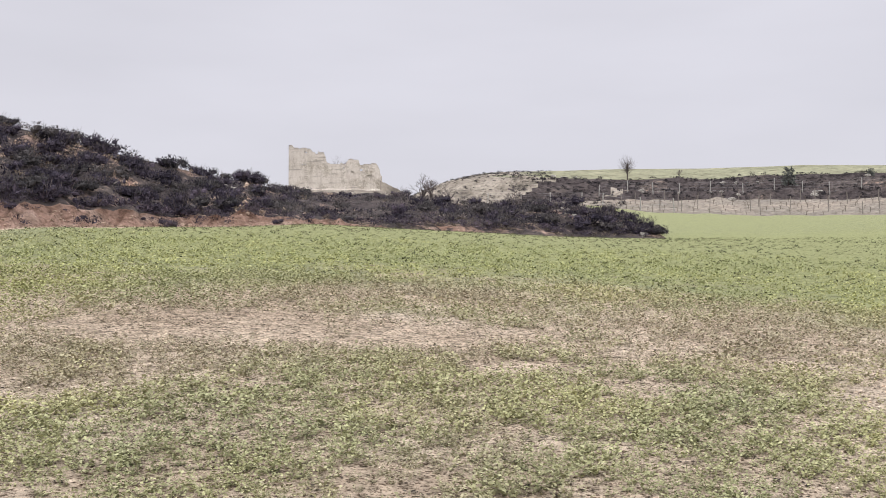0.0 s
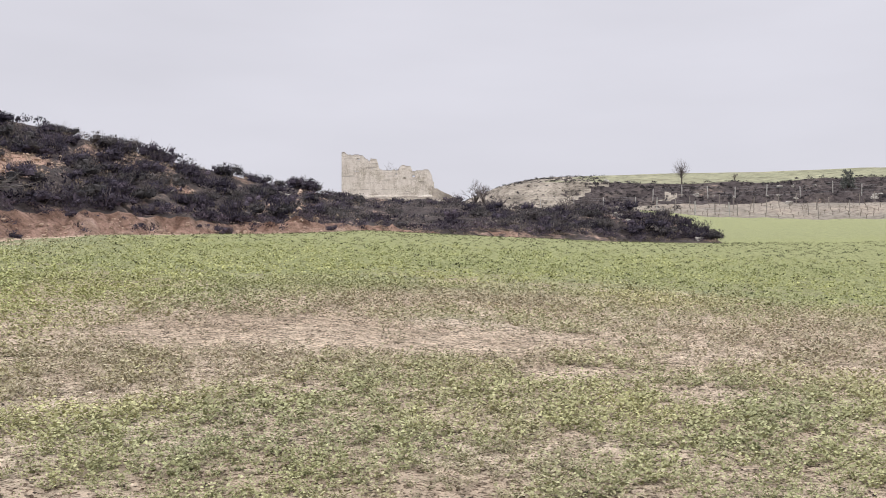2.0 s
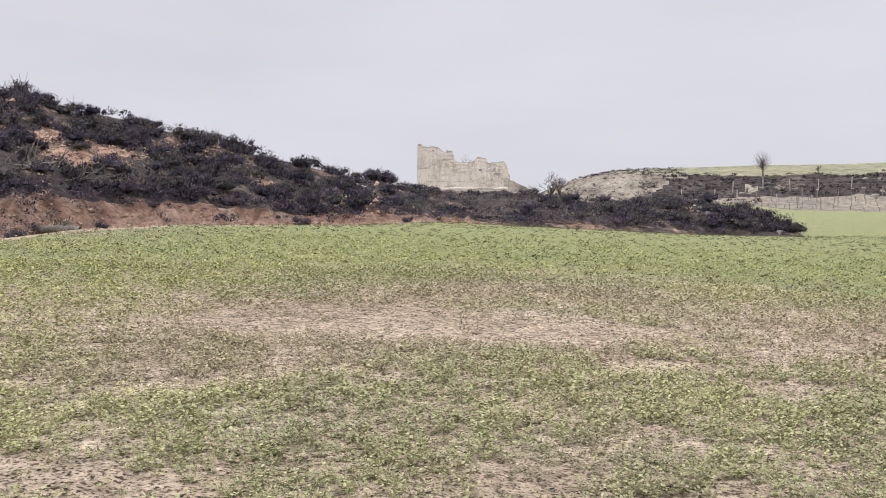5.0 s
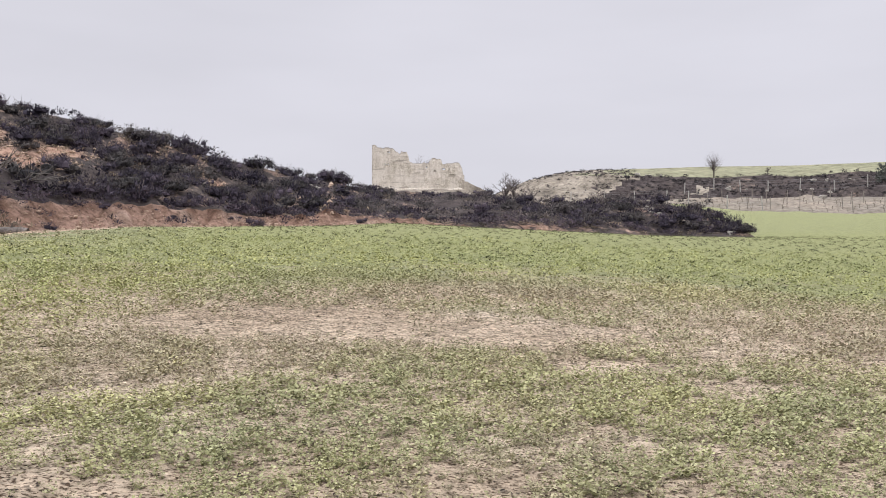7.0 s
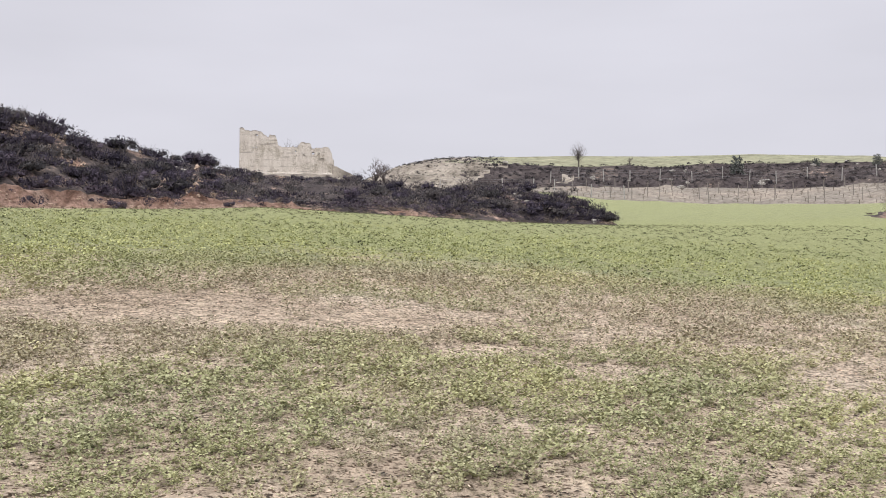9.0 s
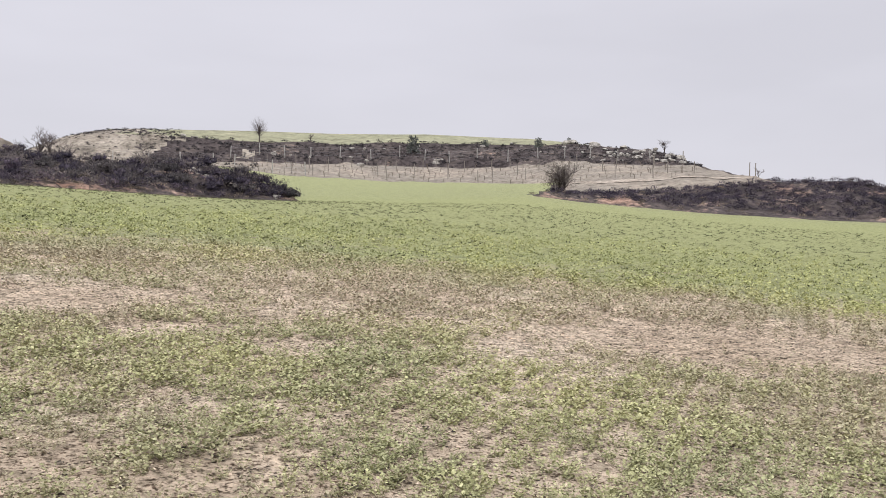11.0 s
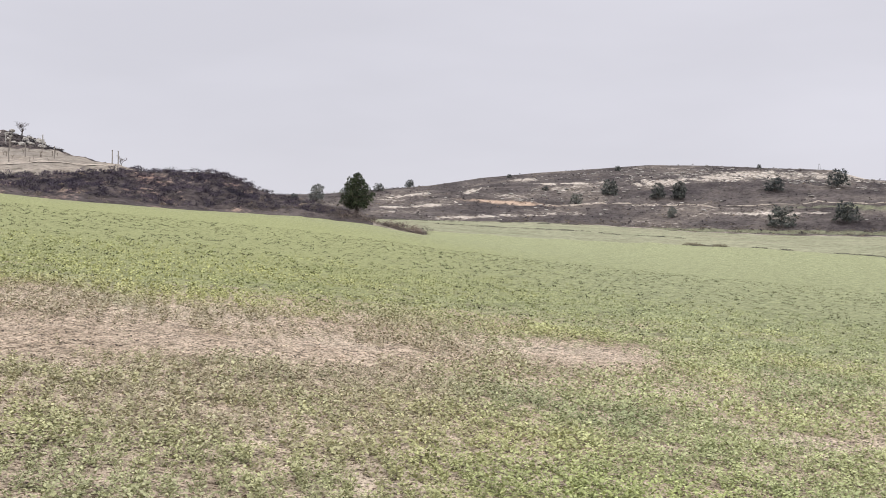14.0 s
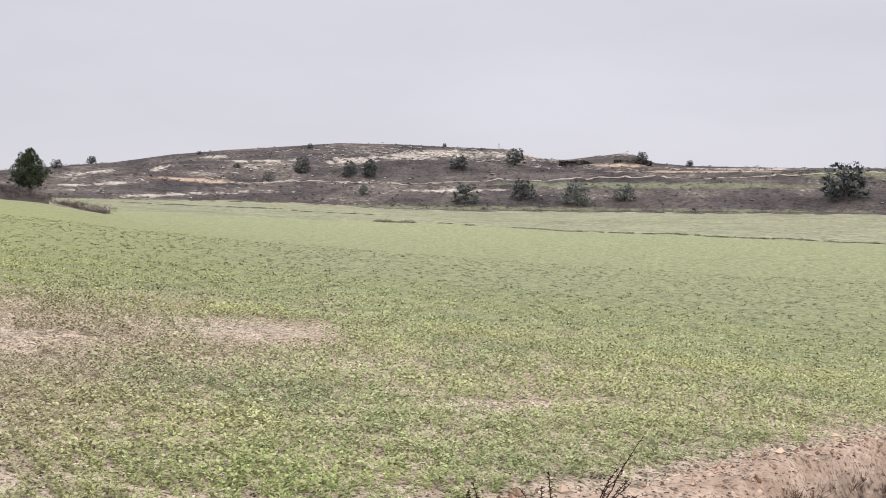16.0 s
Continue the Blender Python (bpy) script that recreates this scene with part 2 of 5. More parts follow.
# leaf colour raised and greyed: the haze before the far trees is painted in
M_JUNIPER = foliage("hazed_juniper_leaf", [(0.0, (0.085, 0.095, 0.094)), (0.6, (0.13, 0.14, 0.133)), (1.0, (0.185, 0.19, 0.175))], 0.85)
# paler copy of the juniper leaf, with stronger haze put into its colour
M_HAZE_TREE = foliage("hazed_tree_leaf", [(0.0, (0.13, 0.14, 0.14)), (0.6, (0.18, 0.19, 0.185)), (1.0, (0.24, 0.245, 0.235))], 0.85)
M_BARK = earth("grey_bark", [(0.3, (0.07, 0.06, 0.055)), (0.7, (0.17, 0.15, 0.13))], 14.0, 2.0, 0.02)
M_TWIG = earth("purple_grey_twig", [(0.3, (0.12, 0.10, 0.10)), (0.7, (0.20, 0.175, 0.17))], 10.0, 1.0, 0.01)
M_THORN = earth("dark_bramble_stem", [(0.3, (0.03, 0.018, 0.018)), (0.7, (0.07, 0.04, 0.035))], 30.0, 5.0, 0.004)
M_DEAD = earth("bleached_dead_wood", [(0.3, (0.10, 0.095, 0.095)), (0.7, (0.24, 0.22, 0.21))], 12.0, 2.0, 0.01)
M_ROCK = earth("white_limestone", [(0.3, (0.28, 0.265, 0.24)), (0.5, (0.45, 0.43, 0.40)), (0.7, (0.60, 0.58, 0.54))], 4.0, 0.8, 0.08)
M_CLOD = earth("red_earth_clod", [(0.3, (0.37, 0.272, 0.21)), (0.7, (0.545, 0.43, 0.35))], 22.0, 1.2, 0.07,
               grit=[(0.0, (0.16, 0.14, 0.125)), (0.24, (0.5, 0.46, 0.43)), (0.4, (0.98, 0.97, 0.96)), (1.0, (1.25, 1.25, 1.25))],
               # ditch tint: weeds and the shade of the hollow, put into the earth colour
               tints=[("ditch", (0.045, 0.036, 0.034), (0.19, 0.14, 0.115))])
M_FIELDCLOD = foliage("field_clod", [(0.0, (0.14, 0.108, 0.088)), (0.4, (0.34, 0.275, 0.225)), (1.0, (0.58, 0.49, 0.415))], 0.95)
M_STUBBLE = foliage("dry_stubble", [(0.0, (0.06, 0.045, 0.035)), (0.5, (0.14, 0.10, 0.07)), (1.0, (0.24, 0.19, 0.13))], 0.9)
M_REDCLOD = foliage("broken_red_clod", [(0.0, (0.11, 0.068, 0.052)), (0.5, (0.29, 0.195, 0.15)), (1.0, (0.52, 0.40, 0.325))], 0.95)
# dark bits: stubble, and the shade between clods and plants put into colour
M_BITS = foliage("stubble_shade_bits", [(0.0, (0.03, 0.022, 0.018)), (0.6, (0.085, 0.062, 0.048)), (1.0, (0.30, 0.25, 0.19))], 0.9)
M_POST = earth("weathered_concrete_post", [(0.3, (0.33, 0.32, 0.31)), (0.7, (0.50, 0.49, 0.47))], 15.0, 2.0, 0.01)
M_LEDGE = earth("dark_weathered_rock", [(0.3, (0.03, 0.026, 0.026)), (0.6, (0.075, 0.066, 0.062)), (0.8, (0.2, 0.18, 0.16))], 1.5, 0.3, 0.2)
M_WIRE, _nt, _b = nodes_of("galvanised_wire", 0.5, 0.5)
_b.inputs["Base Color"].default_value, _b.inputs["Metallic"].default_value = (0.35, 0.35, 0.36, 1), 0.8
M_VINESTOCK = earth("vine_stock_bark", [(0.3, (0.14, 0.12, 0.105)), (0.7, (0.27, 0.23, 0.20))], 20.0, 2.0, 0.01)
M_STAKE = earth("grey_wooden_stake", [(0.3, (0.20, 0.18, 0.165)), (0.7, (0.34, 0.31, 0.28))], 18.0, 2.0, 0.01)


def masonry(name, plaster, stone, block):
    """Weathered limestone rubble, in part still under old render."""
    m, nt, b = nodes_of(name, 0.95, 0.1)
    co = nt.nodes.new("ShaderNodeTexCoord")
    mp = nt.nodes.new("ShaderNodeMapping")
    mp.inputs["Scale"].default_value = (1 / block, 1 / block, 1.6 / block)
    nt.links.new(co.outputs["Object"], mp.inputs[0])
    vo = nt.nodes.new("ShaderNodeTexVoronoi")
    nt.links.new(mp.outputs[0], vo.inputs["Vector"])
    ve = nt.nodes.new("ShaderNodeTexVoronoi")
    ve.feature = "DISTANCE_TO_EDGE"
    nt.links.new(mp.outputs[0], ve.inputs["Vector"])
    big, small = add_noise(nt, 0.7, 5), add_noise(nt, 7.0, 8)
    tone = nt.nodes.new("ShaderNodeSeparateColor")
    nt.links.new(vo.outputs["Color"], tone.inputs[0])
    stones = ramp(nt, tone.outputs[0], stone)
    stones = mix(nt, stretch_range(nt, ve.outputs["Distance"], 0.0, 0.09, 0.6, 0.0), stones, (0.25, 0.21, 0.17))
    where = stretch_range(nt, math_node(nt, "ADD", big, stretch_range(nt, small, 0.3, 0.7, -0.10, 0.10)), 0.37, 0.50)
    col = mix(nt, where, stones, ramp(nt, small, plaster))
    streak = add_noise(nt, 1.1, 5, (3.0, 3.0, 0.5))
    col = mix(nt, 1.0, col, ramp(nt, stretch_range(nt, streak, 0.3, 0.7), [(0.0, (0.8, 0.78, 0.76)), (0.6, (1, 1, 1))]), "MULTIPLY")
    worn = add_noise(nt, 1.0, 5, (0.5, 0.5, 4.5))
    col = mix(nt, stretch_range(nt, worn, 0.56, 0.66, 0.0, 0.55), col, (0.25, 0.215, 0.18))
    nt.links.new(col, b.inputs["Base Color"])
    h = math_node(nt, "ADD", stretch_range(nt, ve.outputs["Distance"], 0.0, 0.15), small)
    bump(nt, b, h, 0.7, 0.06)
    return m


M_WALL = masonry("weathered_limestone_masonry", [(0.3, (0.70, 0.63, 0.555)), (0.7, (0.83, 0.775, 0.71))],
                 [(0.0, (0.42, 0.36, 0.29)), (0.5, (0.60, 0.54, 0.45)), (1.0, (0.76, 0.71, 0.63))], 0.42)
# darker copy of M_WALL: shade on the side and rear walls put into colour
M_WALL_SHADE = masonry("shaded_rubble_masonry", [(0.3, (0.42, 0.37, 0.315)), (0.7, (0.58, 0.53, 0.46))],
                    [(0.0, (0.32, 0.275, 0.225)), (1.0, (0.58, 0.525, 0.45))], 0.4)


# ---- mesh helpers ----
def mesh_of(name, V, F, mats, idx=None, smooth=False):
    V, F = np.asarray(V, dtype=np.float32), np.asarray(F, dtype=np.int32)
    me = bpy.data.meshes.new(name)
    n, k = F.shape
    me.vertices.add(len(V))
    me.vertices.foreach_set("co", V.ravel())
    me.loops.add(n * k)
    me.loops.foreach_set("vertex_index", F.ravel())
    me.polygons.add(n)
    me.polygons.foreach_set("loop_start", np.arange(n, dtype=np.int32) * k)
    for m in mats:
        me.materials.append(m)
    if idx is not None:
        me.polygons.foreach_set("material_index", np.asarray(idx, dtype=np.int32))
    me.polygons.foreach_set("use_smooth", np.full(n, smooth))
    me.update(calc_edges=True)
    me.validate()
    return me


def give(me, name, values):
    a = me.attributes.new(name, "FLOAT", "POINT")
    a.data.foreach_set("value", np.asarray(values, dtype=np.float32))


def part(name, geo, material, parent, label="", smooth=False):
    ob = new(name, mesh_of(name, geo[0], geo[1], [material], smooth=smooth))
    ob.parent = parent
    if label:
        ob["label"] = label
    return ob


def share(name, me, parent, m=None):
    ob = new(name, me)
    ob.parent = parent
    if m is not None:
        ob.matrix_basis = m
    return ob


def thing(name, at, label, category, group="", turn=0.0):
    ob = new(name)
    ob.empty_display_size = 0.3
    ob.matrix_basis = pose(*at, 0, 0, turn)
    return tagged(ob, label, category, group)


def join(parts):
    V, F, n = [], [], 0
    for v, f in parts:
        v, f = np.asarray(v, dtype=float), np.asarray(f, dtype=int)
        V.append(v)
        F.append(f + n)
        n += len(v)
    return np.concatenate(V), np.concatenate(F)


def hash2(i, j, seed):
    h = (i * 374761393 + j * 668265263 + seed * 1442695041) & 0x7FFFFFFF
    h = ((h ^ (h >> 13)) * 1274126177) & 0x7FFFFFFF
    return ((h ^ (h >> 16)) & 0xFFFF) / 65535.0


def vnoise(x, y, seed=0):
    x, y = np.asarray(x, dtype=float), np.asarray(y, dtype=float)
    i, j = np.floor(x).astype(np.int64), np.floor(y).astype(np.int64)
    u, v = x - i, y - j
    u, v = u * u * (3 - 2 * u), v * v * (3 - 2 * v)
    a, b, c, d = hash2(i, j, seed), hash2(i + 1, j, seed), hash2(i, j + 1, seed), hash2(i + 1, j + 1, seed)
    return (a * (1 - u) + b * u) * (1 - v) + (c * (1 - u) + d * u) * v


def fbm(x, y, seed=0, octaves=4):
    s, a, t = 0.0, 0.5, 0.0
    for k in range(octaves):
        s = s + a * vnoise(x * 2 ** k, y * 2 ** k, seed + 17 * k)
        t += a
        a *= 0.55
    return s / t


def tube(pts, radii, sides=5):
    P = np.asarray(pts, dtype=float)
    V, F = [], []
    for i, p in enumerate(P):
        d = P[min(i + 1, len(P) - 1)] - P[max(i - 1, 0)]
        d = d / (np.linalg.norm(d) + 1e-9)
        a = np.cross(d, [0.31, 0.87, 0.38])
        a /= np.linalg.norm(a) + 1e-9
        b = np.cross(d, a)
        for k in range(sides):
            w = 2 * math.pi * k / sides
            V.append(p + radii[i] * (math.cos(w) * a + math.sin(w) * b))
        if i:
            for k in range(sides):
                q = (k + 1) % sides
                F.append((sides * (i - 1) + k, sides * (i - 1) + q, sides * i + q, sides * i + k))
    return np.array(V), np.array(F)


def box(sx, sy, sz, at=(0, 0, 0), bevel=0.0):
    """A post or block standing on at, with slightly drawn-in ends."""
    b, V = bevel, []
    for z, g in ((0, b), (b, 0), (sz - b, 0), (sz, b)):
        for x, y in ((-1, -1), (1, -1), (1, 1), (-1, 1)):
            V.append((at[0] + x * (sx / 2 - g), at[1] + y * (sy / 2 - g), at[2] + z))
    F = [(4 * r + k, 4 * r + (k + 1) % 4, 4 * r + 4 + (k + 1) % 4, 4 * r + 4 + k) for r in range(3) for k in range(4)]
    return np.array(V), np.array(F + [(3, 2, 1, 0), (12, 13, 14, 15)])


def rock(seed, size, flat=0.6, n=7):
    """An angular boulder: a ball cut by a dozen random planes, its foot in the ground."""
    rng = np.random.default_rng(seed)
    N = rng.normal(size=(13, 3))
    N /= np.linalg.norm(N, axis=1)[:, None]
    H = rng.uniform(0.55, 0.95, 13)
    V, F = [], []
    for i in range(n + 1):
        for k in range(2 * n):
            th, ph = math.pi * (i + 0.04) / (n + 0.08), math.pi * (k + 0.5 * (i % 2)) / n
            V.append((math.sin(th) * math.cos(ph), math.sin(th) * math.sin(ph), math.cos(th)))
    D = np.array(V)
    dots = D @ N.T
    reach = np.where(dots > 0.05, H / np.maximum(dots, 0.05), 9.0).min(1)
    V = D * np.minimum(reach, 1.15)[:, None] * np.array([size, size * rng.uniform(0.6, 0.9), size * flat])
    for i in range(n):
        for k in range(2 * n):
            F.append((i * 2 * n + k, (i + 1) * 2 * n + k, (i + 1) * 2 * n + (k + 1) % (2 * n), i * 2 * n + (k + 1) % (2 * n)))
    V[:, 2] += size * flat * 0.4
    return V, np.array(F)


def leaf_quads(P, N, size, rng, long=1.7, flat=0.0):
    """Diamond leaves at P whose long axis leans along N."""
    n = len(P)
    side = np.cross(N, rng.normal(size=(n, 3)) * (1 - 0.6 * flat) + np.array([0, 0, 1.6 * flat]))
    side /= np.linalg.norm(side, axis=1)[:, None] + 1e-9
    s = np.asarray(size).reshape(-1, 1) * rng.uniform(0.6, 1.3, (n, 1))
    V = np.stack([P, P + N * s * long * 0.5 + side * s * 0.4, P + N * s * long, P + N * s * long * 0.5 - side * s * 0.4], 1).reshape(-1, 3)
    return V, np.arange(4 * n).reshape(n, 4)


def lobed_foliage(seed, lobes, leaves, leaf, inward=0.35, long=1.7):
    """A crown: leaves on and in a set of lobes (x, y, z, rx, rz)."""
    rng = np.random.default_rng(seed)
    L = np.array(lobes, dtype=float)
    area = L[:, 3] * L[:, 3] + L[:, 3] * L[:, 4]
    pick = rng.choice(len(L), leaves, p=area / area.sum())
    d = rng.normal(size=(leaves, 3))
    d[:, 2] = np.where(d[:, 2] < -0.5, -d[:, 2], d[:, 2])
    d /= np.linalg.norm(d, axis=1)[:, None]
    r = 1 - inward * rng.random(leaves) ** 1.5
    P = L[pick, :3] + d * np.stack([L[pick, 3], L[pick, 3], L[pick, 4]], 1) * r[:, None]
    N = d * 0.7 + rng.normal(size=(leaves, 3)) * 0.55 + np.array([0, 0, 0.35])
    N /= np.linalg.norm(N, axis=1)[:, None]
    return leaf_quads(P, N, np.full(leaves, leaf), rng, long)


def dense_crown(seed, lobes, leaves, leaf, inner, inner_leaf, inward=0.35):
    """Leaves on the lobes, with broad sprays inside them that close the gaps."""
    core = [(x, y, z, rx * 0.55, rz * 0.55) for x, y, z, rx, rz in lobes]
    return join([lobed_foliage(seed, lobes, leaves, leaf, inward), lobed_foliage(seed + 500, core, inner, inner_leaf, 0.9)])


def scattered(templates, P, S, seed, normal_jitter=0.12):
    """Many turned and scaled copies of small templates, as one mesh."""
    rng = np.random.default_rng(seed)
    which = rng.integers(0, len(templates), len(P))
    parts_v, parts_f, owner, base = [], [], [], 0
    for w, (tv, tf) in enumerate(templates):
        ids = np.nonzero(which == w)[0]
        if not len(ids):
            continue
        a = rng.uniform(0, 2 * math.pi, len(ids))
        c, s = np.cos(a)[:, None], np.sin(a)[:, None]
        q = np.asarray(S)[ids]
        q = q.reshape(len(ids), -1)
        sx, sz = q[:, :1], q[:, -1:]
        X, Y, Z = tv[None, :, 0] * sx, tv[None, :, 1] * sx, tv[None, :, 2] * sz
        lean = rng.normal(0, normal_jitter, (len(ids), 2))
        XX, YY = X * c - Y * s, X * s + Y * c
        V = np.stack([XX + P[ids, 0:1] + Z * lean[:, :1], YY + P[ids, 1:2] + Z * lean[:, 1:], Z + P[ids, 2:3]], 2)
        parts_v.append(V.reshape(-1, 3))
        parts_f.append((tf[None] + (np.arange(len(ids)) * len(tv))[:, None, None]).reshape(-1, tf.shape[1]) + base)
        owner.append(np.repeat(ids, len(tv)))
        base += len(ids) * len(tv)
    return np.concatenate(parts_v), np.concatenate(parts_f), np.concatenate(owner)


# ---- the lie of the land, fitted to the camera's view: (bearing, distance, rise from the eye in degrees) along its break lines ----
FOOT = [(-100, 30, -1.0), (-60, 30, 0.0), (-29.4, 34, 1.04), (-26.7, 36, 1.7), (-21, 40, 2.1), (-12, 47, 2.2), (-7, 50, 2.42), (-1, 55, 2.1),
        (6.7, 59, 1.69), (12, 61, 1.6), (13, 61.5, 1.66), (18, 66, 1.75), (24.5, 74, 2.12), (27.9, 74, 1.74), (34, 73, 1.19), (40.4, 74, 0.85),
        (46.5, 78, 0.6), (50, 82, 0.29), (53, 80, -0.22), (54, 80, -0.4), (60, 82, -0.95), (70, 80, -1.5), (94.5, 60, -2.7), (140, 40, -3), (200, 30, -3)]
BANK = [(-100, 32, 1.5), (-60, 32, 3.2), (-29.4, 35.6, 3.3), (-26.7, 37.6, 3.3), (-21, 41.6, 3.3), (-15, 46, 2.9), (-12, 48.6, 2.8), (-10.7, 49.6, 3.1), (-9, 50.4, 2.55),
        (-7, 51.4, 2.55), (-1, 56.5, 2.3), (3.7, 58.5, 2.08), (6.7, 60.5, 1.9), (11.5, 62.3, 1.72), (12.3, 62.5, 1.62), (13, 63, 1.68), (18, 68, 1.8), (24.5, 75.5, 2.18),
        (27.9, 75.5, 1.95), (34, 74.5, 1.42), (40.4, 75.5, 1.1), (46.5, 79.5, 0.8), (50, 83.2, 0.42), (53, 81, -0.2), (54, 82, -0.38), (60, 84, -0.92), (70, 84, -1.4), (94.5, 66, -2.4), (140, 42, -3), (200, 32, -3)]
CREST = [(-100, 48, 7), (-60, 50, 9.0), (-29.4, 54, 8.5), (-24, 54, 7.55), (-18, 56, 6.15), (-12, 62, 4.85), (-8.8, 78, 4.3), (-7, 103, 4.27), (-3.4, 105, 4.27), (-2.5, 95, 3.95),
         (0.6, 75, 3.6), (2.4, 70, 3.35), (4.6, 68, 3.45), (6.7, 67, 3.55), (8.5, 66, 3.25), (10.2, 65, 2.65), (11.6, 64, 2.05), (12.2, 63.5, 1.66), (13, 72, 1.9), (18, 85, 2.15),
         (24.5, 84, 2.25), (25.8, 84, 2.1), (27.4, 84, 2.12), (32.3, 86, 2.4), (36, 88, 2.72), (37.6, 88, 2.88), (39, 88, 2.82), (41.6, 88, 2.9), (43.1, 87, 2.6), (43.9, 86, 2.15),
         (44.9, 86, 1.8), (46.4, 87, 1.5), (47.9, 88, 1.05), (49.4, 88, 0.7), (50.5, 88, 0.45), (52, 86, 0.0), (53.2, 84, -0.22), (54, 92, -0.3), (60, 100, -0.6), (70, 100, -1.05), (94.5, 80, -1.9), (140, 60, -2), (200, 45, 0)]
DIP = [(-100, 75, 4), (-60, 80, 6.5), (-12, 90, 3.2), (-8.8, 112, 3.9), (-3.4, 118, 3.9), (-2.5, 110, 3.3), (4, 95, 2.7), (9, 95, 2.6), (12.2, 90, 2.2), (18, 100, 2.45), (24.5, 98, 2.55),
       (27, 100, 2.78), (30, 100, 2.9), (33, 100, 3.0), (36.9, 98, 3.06), (38.5, 100, 2.5), (44, 110, 0.7), (50, 115, 0.1), (54, 112, -0.05), (60, 116, -0.35), (67.5, 120, -0.52),
       (71.8, 118, -0.61), (78, 112, -0.94), (84, 108, -1.07), (94.5, 100, -1.36), (140, 80, -1.5), (200, 70, 0)]
VBOT = [(-100, 120, 3), (-60, 120, 4), (-8, 150, 3.0), (0, 130, 3.3), (6, 125, 3.4), (9, 124, 3.42), (10.5, 124, 3.12), (13.3, 125, 2.96), (17, 126, 2.8), (20.8, 126, 2.75), (25, 124, 2.76),
        (28, 118, 2.88), (33, 115, 3.1), (37, 112, 3.08), (40, 140, 1.9), (44, 180, 1.0), (50, 240, 0.6), (56, 240, 0.57), (62, 240, 0.5), (68, 235, 0.2), (72, 232, 0.11), (94.5, 225, 0.13), (140, 200, 0), (200, 150, 0.5)]
VTOP = [(-100, 140, 3), (-60, 140, 4.5), (-8, 165, 3.3), (0, 145, 3.6), (5, 143, 3.65), (9, 143, 3.7), (14.5, 145, 3.75), (21, 145, 3.65), (25, 143, 3.7), (27, 141, 3.86), (30, 140, 3.86),
        (33, 138, 3.72), (34, 136, 3.6), (35, 134, 3.45), (37.2, 128, 3.02), (40, 170, 1.9), (44, 230, 1.4), (48, 262, 1.4), (53, 268, 1.5), (56.5, 270, 1.62), (60, 270, 1.5), (64, 268, 1.55),
        (72, 265, 1.74), (78, 262, 1.92), (84, 260, 1.95), (94.5, 260, 2.2), (140, 240, 1.5), (200, 200, 1)]
STOP = [(-100, 150, 3), (-60, 150, 5), (-8, 175, 3.7), (-2, 165, 3.9), (0, 160, 4.6), (2, 156, 5.0), (4.6, 152, 5.05), (8.4, 152, 4.88), (14.5, 153, 4.78), (18.5, 153, 4.93), (25, 152, 4.9),
        (27.3, 150, 4.92), (28.8, 149, 4.76), (31.5, 147, 4.55), (33, 145, 4.25), (33.9, 142, 3.68), (35.2, 138, 3.42), (37.2, 132, 2.92), (40, 200, 1.8), (44, 270, 1.6), (48, 290, 1.75),
        (53, 300, 2.2), (60, 305, 2.6), (64, 305, 2.9), (72, 300, 2.9), (78, 298, 2.5), (84, 295, 2.4), (94.5, 290, 2.33), (140, 280, 2), (200, 250, 1)]
SKYLINE = [(-100, 210, 3), (-60, 210, 5), (-8, 210, 3.4), (-2, 200, 3.85), (0, 190, 4.72), (1.5, 185, 5.12), (2.6, 185, 5.28), (5.4, 190, 5.35), (9.6, 195, 5.41), (14.5, 195, 5.37), (19.5, 195, 5.41),
           (25, 190, 5.2), (27, 185, 5.02), (28.5, 180, 4.82), (31.5, 170, 4.45), (33, 165, 4.05), (34, 160, 3.55), (37, 150, 2.75), (40, 230, 1.6), (44, 320, 1.7), (48.1, 345, 1.92), (50.8, 350, 2.2),
           (53.6, 350, 2.48), (56.5, 350, 2.96), (59.4, 350, 3.27), (62.4, 350, 3.52), (65.5, 348, 3.77), (68.6, 345, 3.76)]
SKYLINE_2 = [(71.7, 342, 3.64), (74.9, 338, 3.53), (76.7, 335, 3.03), (78, 330, 2.98), (79.5, 325, 3.17), (81.3, 325, 3.4), (82.8, 322, 2.82), (84.6, 320, 2.67), (90, 320, 2.54),
             (94.5, 320, 2.48), (140, 320, 2), (200, 280, 1)]
BREAKS = [FOOT, BANK, CREST, DIP, VBOT, VTOP, STOP, SKYLINE + SKYLINE_2]
ROW = radians(40)
SLOPE_X, SLOPE_Y, NEAR = -0.046, 0.083, 16.0


def break_lines(az):
    R, Z = [], []
    for keys in BREAKS:
        k = np.array(keys)
        r = np.interp(az, k[:, 0], k[:, 1], period=360)
        e = np.interp(az, k[:, 0], k[:, 2], period=360)
        R.append(r)
        Z.append(EYE + r * np.tan(np.radians(e)))
    R.append(R[-1] + 160)
    Z.append(Z[-1] - 3.0)
    R.append(np.full_like(R[0], 1400.0))
    Z.append(np.full_like(R[0], 2.0))
    R.append(np.full_like(R[0], 4600.0))
    Z.append(np.full_like(R[0], -10.0))
    for i in range(1, len(R)):
        R[i] = np.maximum(R[i], R[i - 1] + 0.4)
    return np.array(R), np.array(Z)


def margin(x, y):
    """Metres into the field from its near edge (the dirt verge is below zero)."""
    return 0.41 * x + 0.91 * y - 3.85 + 2.4 * np.clip((5.2 - x) / 4, 0, 1) + 0.5 * (fbm(x * 0.8, y * 0.8, 5, 3) - 0.5)


